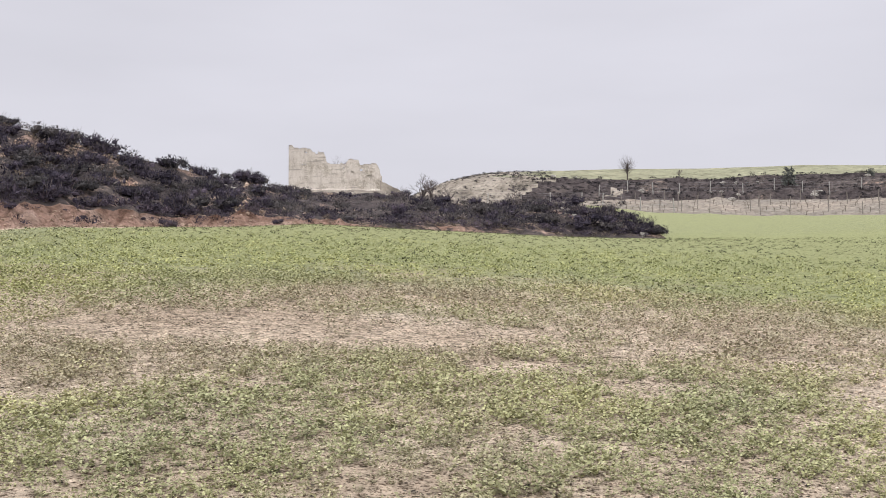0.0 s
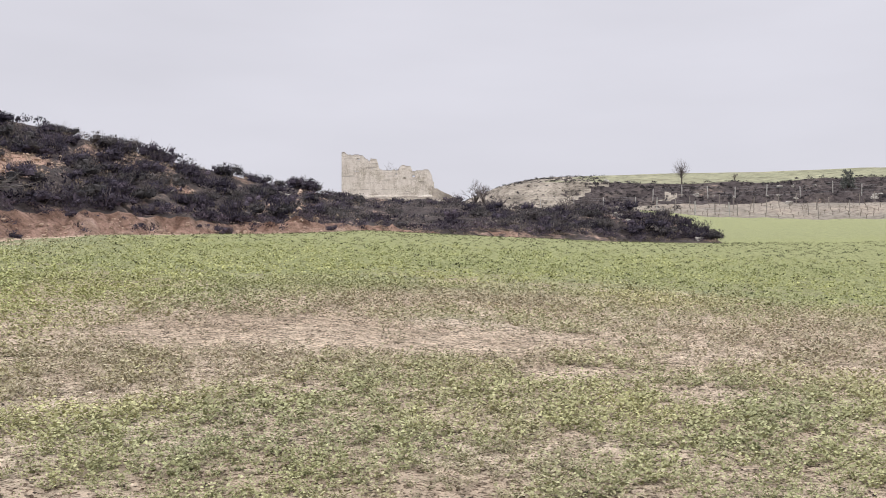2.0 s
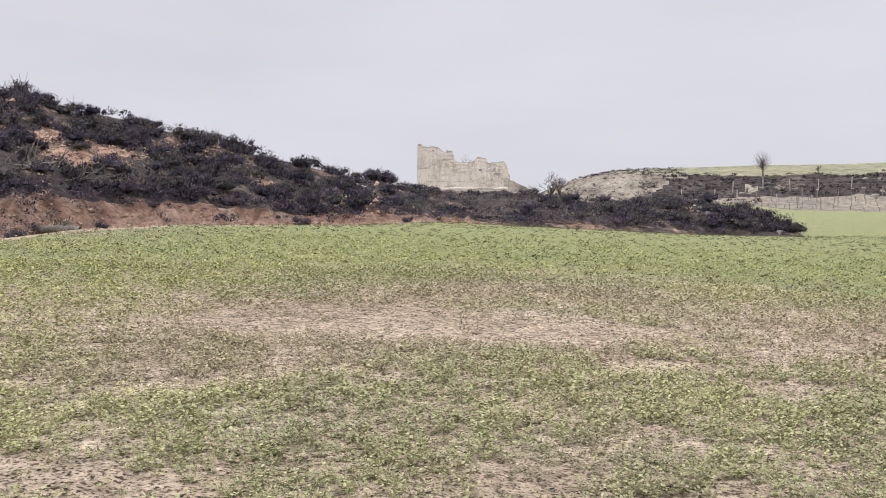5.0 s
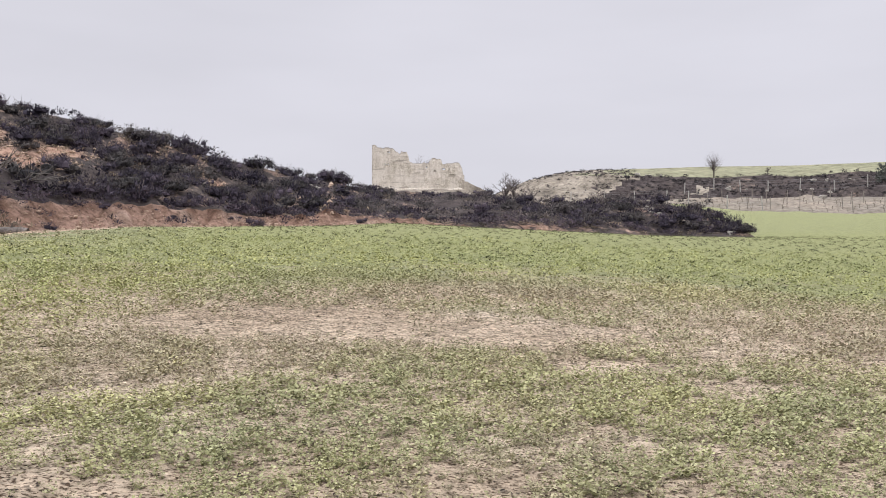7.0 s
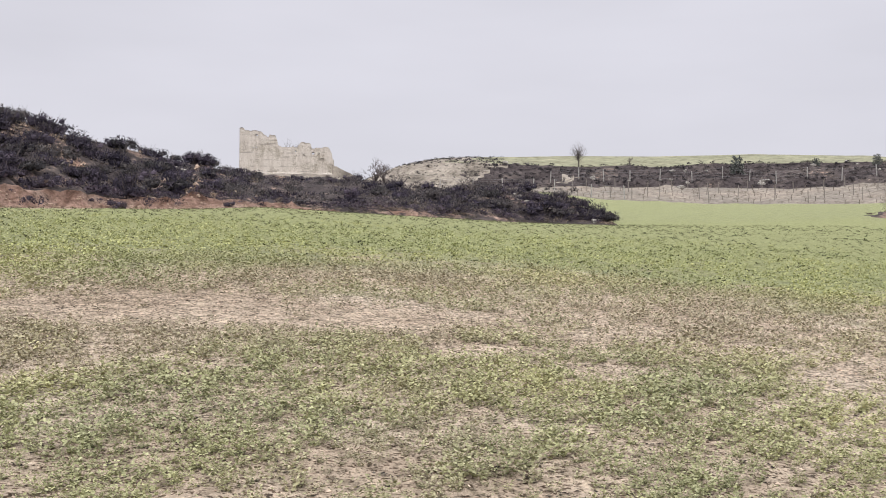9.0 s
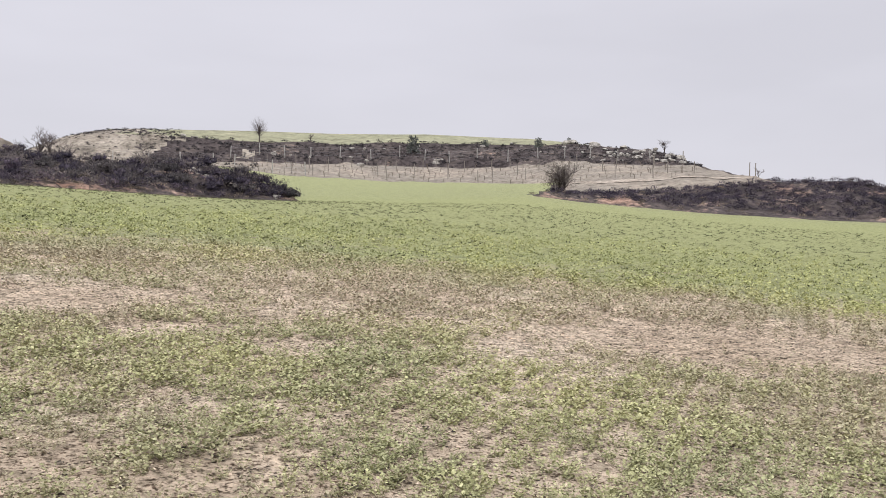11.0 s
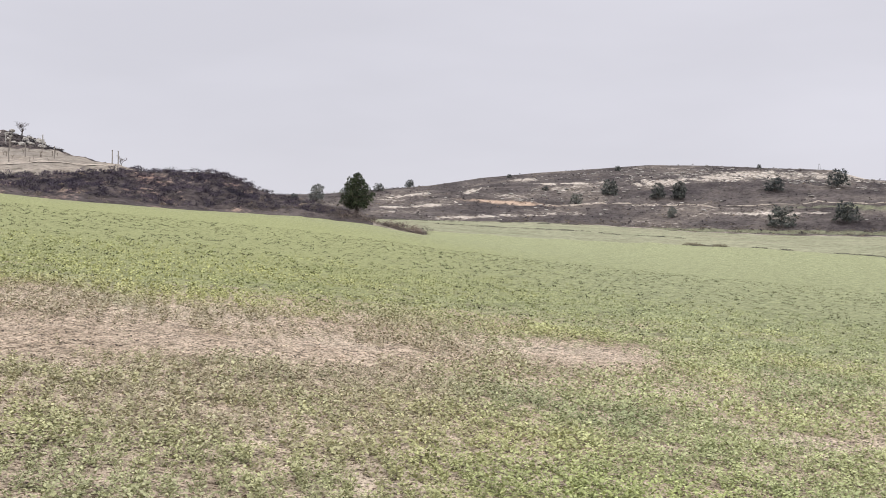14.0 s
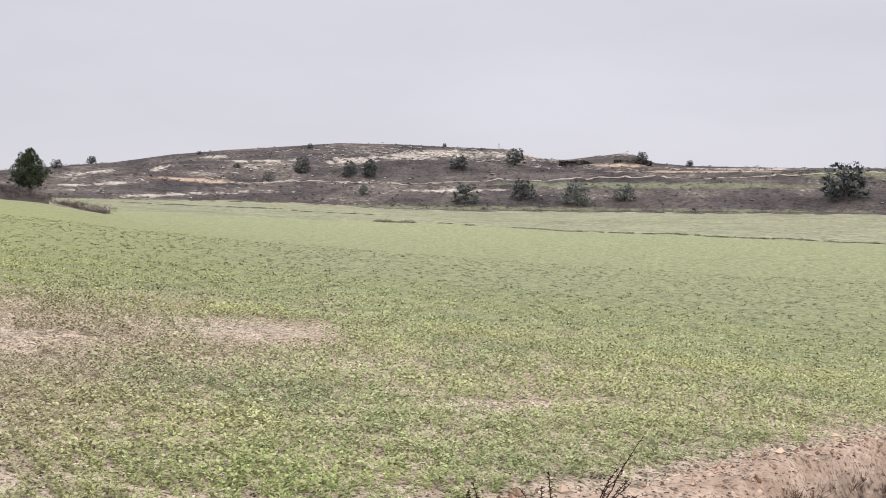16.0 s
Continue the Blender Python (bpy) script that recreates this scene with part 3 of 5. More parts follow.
def land(x, y):
    """Height of the ground, and which strip between break lines each point is in."""
    x, y = np.asarray(x, dtype=float), np.asarray(y, dtype=float)
    az, r = np.degrees(np.arctan2(x, y)), np.hypot(x, y)
    R, Z = break_lines(az)
    s0 = SLOPE_X * np.sin(np.radians(az)) + SLOPE_Y * np.cos(np.radians(az))
    c = (Z[0] - s0 * R[0]) / (R[0] - NEAR) ** 2
    z = s0 * r + np.where(r > NEAR, c * (r - NEAR) ** 2, 0)
    band = np.zeros(x.shape, dtype=int)
    for i in range(len(R) - 1):
        f = np.clip((r - R[i]) / (R[i + 1] - R[i]), 0, 1)
        inside = r >= R[i]
        z = np.where(inside, Z[i] + (Z[i + 1] - Z[i]) * f, z)
        band = np.where(inside, i + 1, band)
    amp = np.choose(np.clip(band, 0, 8), [0.0, 0.5, 0.7, 0.5, 0.25, 0.35, 1.1, 0.3, 0.6])
    field = is_field(az, band)
    amp = np.where(field, 0.0, amp)
    edge = np.clip(np.minimum.reduce([np.abs(r - R[k]) for k in (0, 2, 7)]) / 2.0, 0.15, 1)
    far = az > 50
    rough_big = np.where(far & (band >= 5) & (band <= 7), 2.2 * (fbm(x * 0.05, y * 0.05, 9, 4) - 0.5) * np.clip((r - R[4]) / 12, 0, 1) * np.clip((R[7] - r) / 25, 0.15, 1), 0)
    z = z + amp * edge * (fbm(x * 0.35, y * 0.35, 3, 4) - 0.5) * 1.6 + rough_big
    gully = (band == 2) & (az < -6)
    z = z + np.where(gully, 0.55 * (fbm(az * 1.7, r * 0.12, 21, 3) - 0.5) * edge, 0)
    up = np.clip((r - R[0]) / (R[1] - R[0]), 0, 1)
    face = 4 * up * (1 - up)
    z = z + np.where((band == 1) & (az < 0), 0.55 * face * (np.abs(fbm(az * 1.5 + 0.22 * r, r * 0.25, 27, 3) - 0.5) * 2.4 - 0.35), 0)
    z = z + np.where((band == 1) & (az < 2), 0.45 * face * (fbm(x * 1.6, y * 1.6, 23, 3) - 0.5), 0)
    z = z + np.where(field & (band == 0), 0.05 * (fbm(x * 1.2, y * 1.2, 7, 3) - 0.5) + 0.035 * (fbm(x * 7, y * 7, 8, 2) - 0.5), 0)
    q = margin(x, y)
    verge = np.clip(-q / 0.5, 0, 1) * (r < 40)
    z = z + verge * 0.16 * (fbm(x * 5.5, y * 5.5, 11, 3) - 0.45)
    ditch = np.clip((-q - 0.42) / 0.35, 0, 1) * np.clip((q + 3.3) / 0.8, 0, 1) * np.clip((x - 7.2) / 0.8, 0, 1) * (r < 60)
    z = z + 0.10 * np.exp(-((q + 0.3) / 0.16) ** 2) * np.clip((x - 7.0) / 1.2, 0, 1) * (r < 40)
    return z - 0.55 * ditch, band


def is_field(az, band):
    left = np.where(band >= 3, 8.0, 12.15)
    right = np.choose(np.clip(band, 0, 4), [24.6, 24.9, 25.3, 26.0, 26.6])
    return (band == 0) | ((az > left) & (az < right) & (band <= 4)) | ((az > 53.3) & (az < 130) & (band <= 3))


BARE = [(-1.45, 10.55, 2.1, 1.25, 8), (5.4, 8.9, 2.2, 1.2, 25), (7.3, 7.9, 1.5, 0.6, -30), (9.1, 7.1, 1.5, 0.55, -25), (11.8, 6.25, 2.0, 0.95, 10), (9.2, 2.6, 1.1, 0.65, -20),
        (1.7, 8.6, 0.6, 0.2, 0), (0.9, 9.2, 0.7, 0.25, 5), (-2.2, 5.0, 0.9, 0.25, -10), (-1.3, 7.9, 0.28, 0.4, 0)]


def weedy(x, y):
    """Thin, weedy ground where the field runs out under the red bank."""
    az, r = np.degrees(np.arctan2(x, y)), np.hypot(x, y)
    return np.clip((-17 - az) / 9, 0, 1) * np.clip((r - 19) / 8, 0, 1)


LUSH = [(-100, 9.4), (-28, 9.6), (-25, 10.0), (-19.5, 11.8), (-13.5, 14.4), (-6, 16.6), (3, 17.0), (11, 16.6), (16, 15.4), (27, 14.6), (36, 15.0), (47, 15.0), (57, 15.4), (68, 15.0), (72, 14.0), (78, 12.0), (84, 9.5), (100, 8.0)]


def lushness(x, y):
    """Where the crop stands bright and closed, 0 to 1."""
    az, r = np.degrees(np.arctan2(x, y)), np.hypot(x, y)
    edge = np.interp(az, [k[0] for k in LUSH], [k[1] for k in LUSH])
    wob = fbm(x * 0.5, y * 0.5, 33, 4) - 0.5
    return np.clip((r + 5.5 * wob - edge) / 4.0 + 0.5, 0, 1) * (1 - weedy(x, y))


def cover(x, y):
    """How densely the young crop covers the soil, 0 to 1."""
    x, y = np.asarray(x, dtype=float), np.asarray(y, dtype=float)
    r = np.hypot(x, y)
    wob = fbm(x * 0.9, y * 0.9, 31, 4) - 0.5
    u, w = x * math.sin(ROW) + y * math.cos(ROW), x * math.cos(ROW) - y * math.sin(ROW)
    streak = vnoise(w / 0.3, u * 0.22, 47) - 0.5
    v = 0.92 + 0.42 * (fbm(x * 0.33, y * 0.33, 41, 3) - 0.5) + 0.95 * (fbm(x * 2.3, y * 2.3, 43, 3) - 0.5) + 0.4 * streak
    az = np.degrees(np.arctan2(x, y))
    v = v - 0.14 * np.clip((7.2 - r) / 1.6, 0, 1) * np.clip((32 - az) / 16, 0, 1) - 0.10 * (1 - lushness(x, y)) * np.clip((r - 8.6) / 1.2, 0, 1) + 0.45 * np.clip((r - 14) / 10, 0, 1) + 0.3 * np.clip((x - 6.5) / 4, 0, 1) * np.clip((6.5 - y) / 2, 0, 1)
    for cx, cy, a, b, turn in BARE:
        c, s = math.cos(radians(turn)), math.sin(radians(turn))
        u, w = ((x - cx) * c + (y - cy) * s) / a, (-(x - cx) * s + (y - cy) * c) / b
        v = v - 1.05 * np.clip(1.25 - np.sqrt(u * u + w * w) + wob * 1.3, 0, 1) * (1 + 0.5 * streak)
    v = v - 0.75 * weedy(x, y)
    return np.clip(v, 0.05, 1) * np.clip(margin(x, y) / 0.35, 0, 1)


# bearing, rise, half widths and tilt of the pale rock and tracks on the far hill
HILL_BARE = [(55.6, 2.1, 0.9, 0.10, 0.32), (53.0, 1.34, 2.2, 0.07, 0.08), (52.5, 1.92, 1.2, 0.06, 0.15), (66.0, 2.85, 2.6, 0.22, 0.06), (71.0, 3.22, 4.2, 0.26, 0.05),
             (75.6, 3.2, 2.0, 0.2, -0.05), (61.0, 2.72, 2.6, 0.05, 0.02), (57.5, 0.88, 3.6, 0.09, 0.05), (66, 1.6, 2.4, 0.03, 0.01), (80.4, 3.3, 1.6, 0.12, 0.02), (72.5, 1.25, 2.2, 0.08, 0.02),
             (86, 2.5, 5.5, 0.04, 0.0), (59.0, 2.9, 0.8, 0.08, 0.1)]
HILL_OCHRE = [(57.8, 1.63, 2.6, 0.13, -0.05), (84.5, 2.36, 5.0, 0.06, 0.0), (80.8, 2.7, 1.5, 0.1, 0.0)]
HILL_GRASS = [(83.0, 1.62, 10.0, 0.17, 0.0), (93, 2.2, 3.5, 0.2, 0.0), (70, 0.3, 30.0, 0.1, 0.0)]


def hill_tint(x, y, keys):
    """Ochre earth or thin grass on the far hill, 0 to 1."""
    az, r = np.degrees(np.arctan2(x, y)), np.hypot(x, y)
    rise = np.degrees(np.arctan2(land(x, y)[0] - EYE, r))
    h = np.zeros_like(az)
    for a0, e0, da, de, tilt in keys:
        h = np.maximum(h, 0.8 * np.exp(-0.7 * (((az - a0) / da) ** 2 + ((rise - e0 - tilt * (az - a0)) / de) ** 2)))
    return np.where((az > 44) & (r > 180), h, 0.0)


def bare_scrub(x, y):
    """Where the hillsides show bare earth or pale rock, 0 to 1."""
    az, r = np.degrees(np.arctan2(x, y)), np.hypot(x, y)
    R, Z = break_lines(az)
    f1 = (r - R[1]) / (R[2] - R[1])
    v = 0.55 * fbm(az * 0.5, f1 * 2.6, 51, 4)
    for a0, f0, da, df in ((-26.2, 0.36, 2.2, 0.10), (-28.5, 0.5, 1.5, 0.1), (-24.9, 0.54, 1.5, 0.13), (-27.7, 0.58, 0.6, 0.16), (-17.1, 0.48, 0.8, 0.10), (-19.1, 0.72, 0.35, 0.07), (-10.6, 0.3, 1.6, 0.10)):
        d = ((az - a0) / da) ** 2 + ((f1 - f0) / df) ** 2
        v = np.maximum(v, 0.8 * np.exp(-d * 0.6))
    rise = np.degrees(np.arctan2(land(x, y)[0] - EYE, r))
    h = 0.42 * fbm(az * 0.5, rise * 4.0, 61, 4) - 0.13
    ragged = 1.7 * (fbm(az * 2.6, rise * 14.0, 71, 3) - 0.5)
    for a0, e0, da, de, tilt in HILL_BARE:
        d = ((az - a0) / da) ** 2 + ((rise - e0 - tilt * (az - a0)) / de) ** 2
        h = np.maximum(h, 0.68 * np.exp(-d * 0.7) + ragged * np.exp(-d * 0.25))
    return np.where(az > 44, h, np.where(f1 > 1.5, v * 0.6, v))


def foot_strip(x, y):
    """The strip of fallen red earth between the field and the bank."""
    az = np.degrees(np.arctan2(x, y))
    wob = fbm(x * 0.25, y * 0.25, 81, 3) - 0.5 + 0.25 * (fbm(x * 1.5, y * 1.5, 82, 3) - 0.5)
    rf = np.interp(az, [k[0] for k in FOOT], [k[1] for k in FOOT])
    wide = np.interp(az, [-34, -26, -18, -9], [14.0, 8.0, 5.0, 1.5])
    return (az + wob * 1.2 < -8.5) & (np.hypot(x, y) > rf - wide + wob * 8)


# ---- the ground, one sheet to the horizon ----
def build_ground():
    az = np.concatenate([np.arange(-180, -34, 3.0), np.arange(-34, 99, 0.33), np.arange(99, 180, 3.0)])
    n = len(az)
    R, Z = break_lines(az)
    near = np.concatenate([[0.05, 0.6, 1.4, 2.2], np.linspace(2.7, 16, 118)])
    rows = [np.full(n, v) for v in near]
    prev = np.full(n, 16.0)
    for i, k in enumerate((66, 12, 34, 12, 20, 24, 24, 30, 4, 3, 1)):
        rows += [prev + (R[i] - prev) * (j / k) ** (1.25 if i == 0 else 1.0) for j in range(1, k + 1)]
        prev = R[i]
    rad = np.array(rows)
    X, Y = rad * np.sin(np.radians(az)), rad * np.cos(np.radians(az))
    m = len(rad)
    x, y = X.ravel(), Y.ravel()
    z, _ = land(x, y)
    i, j = np.meshgrid(np.arange(m - 1), np.arange(n), indexing="ij")
    j2 = (j + 1) % n
    F = np.stack([i * n + j, (i + 1) * n + j, (i + 1) * n + j2, i * n + j2], 2).reshape(-1, 4)[:, ::-1]
    cx, cy = x[F].mean(1), y[F].mean(1)
    wob = fbm(cx * 0.25, cy * 0.25, 81, 3) - 0.5
    fa = np.degrees(np.arctan2(cx, cy))
    _, band = land(cx, cy)
    aw = fa + wob * 1.2
    idx = np.full(len(F), 2)
    idx[(band == 1) & (aw < -7.5)] = 1
    idx[(band == 1) & (aw >= -7.5) & (aw < 1.5) & (wob > 0.06)] = 1
    idx[(band <= 3) & (band >= 2) & (aw > -9) & (aw < -2.2) & (np.hypot(cx, cy) + wob * 14 > 93)] = 3
    idx[(band >= 4) & (band <= 7) & (fa > -8) & (fa < 12.3)] = 3
    idx[(band == 5) & (aw > 8.5) & (fa < 38)] = 4
    idx[(band == 4) & (aw > 26.6) & (fa < 38)] = 4
    idx[(band == 3) & (aw > 26.2) & (fa < 38)] = 4
    idx[(band == 6) & (fa + wob * 16 > 6) & (fa < 38)] = 2
    idx[(band >= 7) & (fa + wob * 6 > 4.2) & (fa < 28.8)] = 5
    idx[(band == 7) & (fa >= 28.8) & (fa < 38)] = 3
    idx[(band >= 4) & (fa >= 38)] = 6
    idx[(band == 4) & (fa > 50) & (fa < 130)] = 7
    idx[(band >= 1) & (band <= 2) & (fa > 50.5) & (fa < 53.6)] = 3
    idx[(band >= 9)] = 6
    idx[is_field(aw * 0.4 + fa * 0.6, band)] = 0
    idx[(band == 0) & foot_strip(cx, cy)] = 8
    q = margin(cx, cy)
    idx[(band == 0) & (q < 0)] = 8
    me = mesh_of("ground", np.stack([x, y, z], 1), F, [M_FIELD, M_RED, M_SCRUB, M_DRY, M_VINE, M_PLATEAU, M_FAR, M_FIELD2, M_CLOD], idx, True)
    r = np.hypot(x, y)
    c = cover(x, y)
    give(me, "cover", np.where(r < 80, c * np.interp(r, [6, 12, 18, 30], [0.0, 0.2, 0.6, 1.0]), 0.95))
    give(me, "lush", np.where(r < 130, lushness(x, y) * np.interp(r, [9, 16, 26, 55, 75], [0.0, 0.45, 0.8, 0.75, 0.5]) * np.interp(np.degrees(np.arctan2(x, y)), [46, 66], [1.0, 0.4]), 0.3))
    give(me, "bare", bare_scrub(x, y))
    # mask of the dark ditch tint, which puts shade and weeds into the colour
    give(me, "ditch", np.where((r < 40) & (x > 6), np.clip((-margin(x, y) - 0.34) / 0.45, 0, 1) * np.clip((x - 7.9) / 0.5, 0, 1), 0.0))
    give(me, "ochre", hill_tint(x, y, HILL_OCHRE))
    give(me, "grassy", hill_tint(x, y, HILL_GRASS))
    ob = new("ground", me)
    return tagged(ob, "sloping crop field with reddish soil, scrub banks and low hills", "ground", kind="structure")


ground = build_ground()


def on_land(az, r):
    a = np.radians(np.asarray(az, dtype=float))
    x, y = np.asarray(r) * np.sin(a), np.asarray(r) * np.cos(a)
    return np.stack([x, y, land(x, y)[0]], -1)


def ribbon(name, keys, width, label):
    """A dirt track laid along bearings and distances on the land."""
    k = np.array(keys)
    az = np.arange(k[0, 0], k[-1, 0], 0.25)
    r = np.interp(az, k[:, 0], k[:, 1])
    across = np.linspace(-0.5, 0.5, 5)
    rows = []
    for t in across:
        w = width * (1 + 0.35 * (vnoise(az * 1.3, az * 0 + 3, 4) - 0.5))
        p = on_land(az, r + t * w)
        p[:, 2] += 0.12 - 0.25 * abs(t) ** 2
        rows.append(p)
    V = np.array(rows)
    m, n = V.shape[:2]
    F = [(i * n + j, i * n + j + 1, (i + 1) * n + j + 1, (i + 1) * n + j) for i in range(m - 1) for j in range(n - 1)]
    ob = new(name, mesh_of(name, V.reshape(-1, 3), F, [M_TRACK], smooth=True))
    return tagged(ob, label, "dirt track", kind="structure")


def line_keys(keys, a0, a1, off):
    return [(a, r + off) for a, r, _ in keys if a0 <= a <= a1]


ribbon("road", line_keys(VBOT, 62, 94.5, -1.5) + [(99, 223)], 2.2, "pale dirt track along the foot of the far hill")
ribbon("road", line_keys(VTOP, 60, 94.5, 0) + [(99, 260)], 1.2, "pale dirt track crossing the far heath hillside")
ribbon("road", line_keys(DIP, 26, 36.9, 0.5), 3.0, "pale dirt track behind the scrub mound")


def turned(geo, m):
    V = np.asarray(geo[0])
    M = np.array(m)
    return V @ M[:3, :3].T + M[:3, 3], geo[1]


def at_rise(az, r, rise):
    a = radians(az)
    return (r * math.sin(a), r * math.cos(a), EYE + r * math.tan(radians(rise)))


def stand(az, r, sink=0.0):
    p = on_land(az, r)
    return (float(p[0]), float(p[1]), float(p[2]) - sink)


# ---- the ruined house on the ridge ----
RUIN_TOP = [(0.0, 4.32), (0.15, 4.42), (0.8, 4.08), (1.6, 4.14), (2.3, 3.95), (2.7, 3.55), (2.85, 3.32), (2.9, 3.78), (3.6, 3.66), (3.75, 2.9), (3.85, 2.62), (4.2, 2.58), (5.0, 2.6), (5.8, 2.55), (5.9, 2.88),
            (6.3, 3.0), (7.05, 2.95), (7.15, 2.5), (7.6, 2.45), (8.0, 2.58), (8.7, 2.62), (8.95, 2.45), (9.15, 1.9), (9.3, 1.2), (9.4, 0.8)]


def wall_sheet(length, top, thick, seed, holes=(), cell=0.13, rough=0.05):
    """A broken wall along +x, with courses on its crown and openings cut right through."""
    k = np.array(top)
    nx = int(length / cell)
    xs = np.linspace(0, length, nx + 1)
    h = np.interp(xs, k[:, 0], k[:, 1])
    rng = np.random.default_rng(seed)
    step = np.repeat(rng.uniform(-0.09, 0.07, nx // 2 + 2), 2)[: nx + 1]
    h = np.maximum(np.round((h + step) / 0.09) * 0.09, 0.2)
    nz = int(max(h) / cell)
    V = np.zeros((2, nx + 1, nz + 1, 3))
    for i in range(nx + 1):
        z = np.linspace(0, h[i], nz + 1)
        for s in (0, 1):
            V[s, i, :, 0] = xs[i] + 0.05 * (vnoise(z * 3.1, z * 0 + i * 0.7, seed) - 0.5) * (0 < i < nx)
            out = rough * (fbm(np.full(nz + 1, xs[i] * 2.6), z * 3.4, seed + s, 3) - 0.5) * 2
            V[s, i, :, 1] = out if s == 0 else thick + out
            V[s, i, :, 2] = z - 0.35 * (z == 0)
    ids = np.arange(V.size // 3).reshape(2, nx + 1, nz + 1)
    gone = np.zeros((nx, nz), dtype=bool)
    for hx, hz, hw, hh in holes:
        for i in range(nx):
            for j in range(nz):
                zc = (j + 0.5) / nz * (h[i] + h[i + 1]) / 2
                gone[i, j] |= abs((xs[i] + xs[i + 1]) / 2 - hx) < hw / 2 and abs(zc - hz) < hh / 2
    F = []
    for i in range(nx):
        for j in range(nz):
            if gone[i, j]:
                continue
            F.append((ids[0, i, j], ids[0, i + 1, j], ids[0, i + 1, j + 1], ids[0, i, j + 1]))
            F.append((ids[1, i, j], ids[1, i, j + 1], ids[1, i + 1, j + 1], ids[1, i + 1, j]))
            for di, dj, a, b in ((-1, 0, (i, j + 1), (i, j)), (1, 0, (i + 1, j), (i + 1, j + 1)), (0, -1, (i, j), (i + 1, j)), (0, 1, (i + 1, j + 1), (i, j + 1))):
                p, q = i + di, j + dj
                if p < 0 or q < 0 or p >= nx or q >= nz or gone[p, q]:
                    F.append((ids[0][a], ids[1][a], ids[1][b], ids[0][b])[::-1])
    return V.reshape(-1, 3), np.array(F)


def build_ruin():
    a, b = np.array(at_rise(-8.45, 105.5, 4.35)), np.array(at_rise(-3.35, 105.1, 4.31))
    turn = math.degrees(math.atan2(b[1] - a[1], b[0] - a[0]))
    ob = thing("ruined_house", tuple(a), "roofless ruined stone house with broken limestone walls on a ridge", "ruin", turn=turn)
    part("front_wall", wall_sheet(9.4, RUIN_TOP, 0.7, 1, holes=((5.55, 2.15, 0.2, 0.17), (7.25, 1.95, 0.26, 0.22), (7.9, 1.85, 0.22, 0.2), (8.1, 1.35, 0.5, 0.2),
                                                              (1.7, 3.7, 0.16, 0.16), (1.35, 2.5, 0.14, 0.14), (1.6, 2.5, 0.14, 0.14), (6.4, 1.75, 0.18, 0.16))), M_WALL, ob, "pale rendered limestone wall with putlog holes", True)
    side = wall_sheet(6.0, [(0, 4.25), (1.5, 3.8), (3.0, 3.2), (4.5, 2.6), (6.0, 2.2)], 0.65, 2)
    part("side_wall", turned(side, pose(0.66, 0.703, 0, 0, 0, 90)), M_WALL_SHADE, ob, "", True)
    side2 = wall_sheet(6.0, [(0, 0.6), (0.8, 1.3), (2.5, 1.6), (6.0, 1.5)], 0.65, 3)
    part("side_wall", turned(side2, pose(9.38, 0.703, 0, 0, 0, 90)), M_WALL_SHADE, ob, "", True)
    rear = wall_sheet(8.0, [(0, 1.8), (3.0, 1.9), (4.6, 2.2), (4.7, 2.95), (5.9, 2.95), (6.2, 2.4), (6.5, 2.3), (8.0, 2.75)], 0.6, 4)
    part("rear_wall", turned(rear, pose(0.7, 6.1, 0)), M_WALL_SHADE, ob, "", True)
    rng = np.random.default_rng(6)
    for i in range(46):
        x = rng.uniform(2.0, 11.5) if i % 3 else rng.uniform(8.6, 11.8)
        y = -0.2 - abs(rng.normal(0, 0.55))
        w = pose(*a, 0, 0, turn) @ Vector((x, y, 0))
        zz = float(land(w.x, w.y)[0]) - a[2]
        g = rock(100 + i, rng.uniform(0.12, 0.36), 0.6, 5)
        part("fallen_stone", (g[0] + np.array([x, y, zz - 0.05]), g[1]), M_WALL, ob)
    # a low grassy heap of rubble against the broken end
    n = 16
    V = [(9.2 + 2.6 * i / n, -1.0 + 2.2 * j / n, -0.55 + 1.25 * max(0.0, 1 - i / n) * math.sin(math.pi * j / n) + 0.25 * float(vnoise(i * 0.7, j * 0.7, 3))) for i in range(n + 1) for j in range(n + 1)]
    F = [(i * (n + 1) + j, (i + 1) * (n + 1) + j, (i + 1) * (n + 1) + j + 1, i * (n + 1) + j + 1) for i in range(n) for j in range(n)]
    part("rubble_heap", (np.array(V), np.array(F)), M_DRY, ob, "", True)
    return a, turn


ruin_at, ruin_turn = build_ruin()


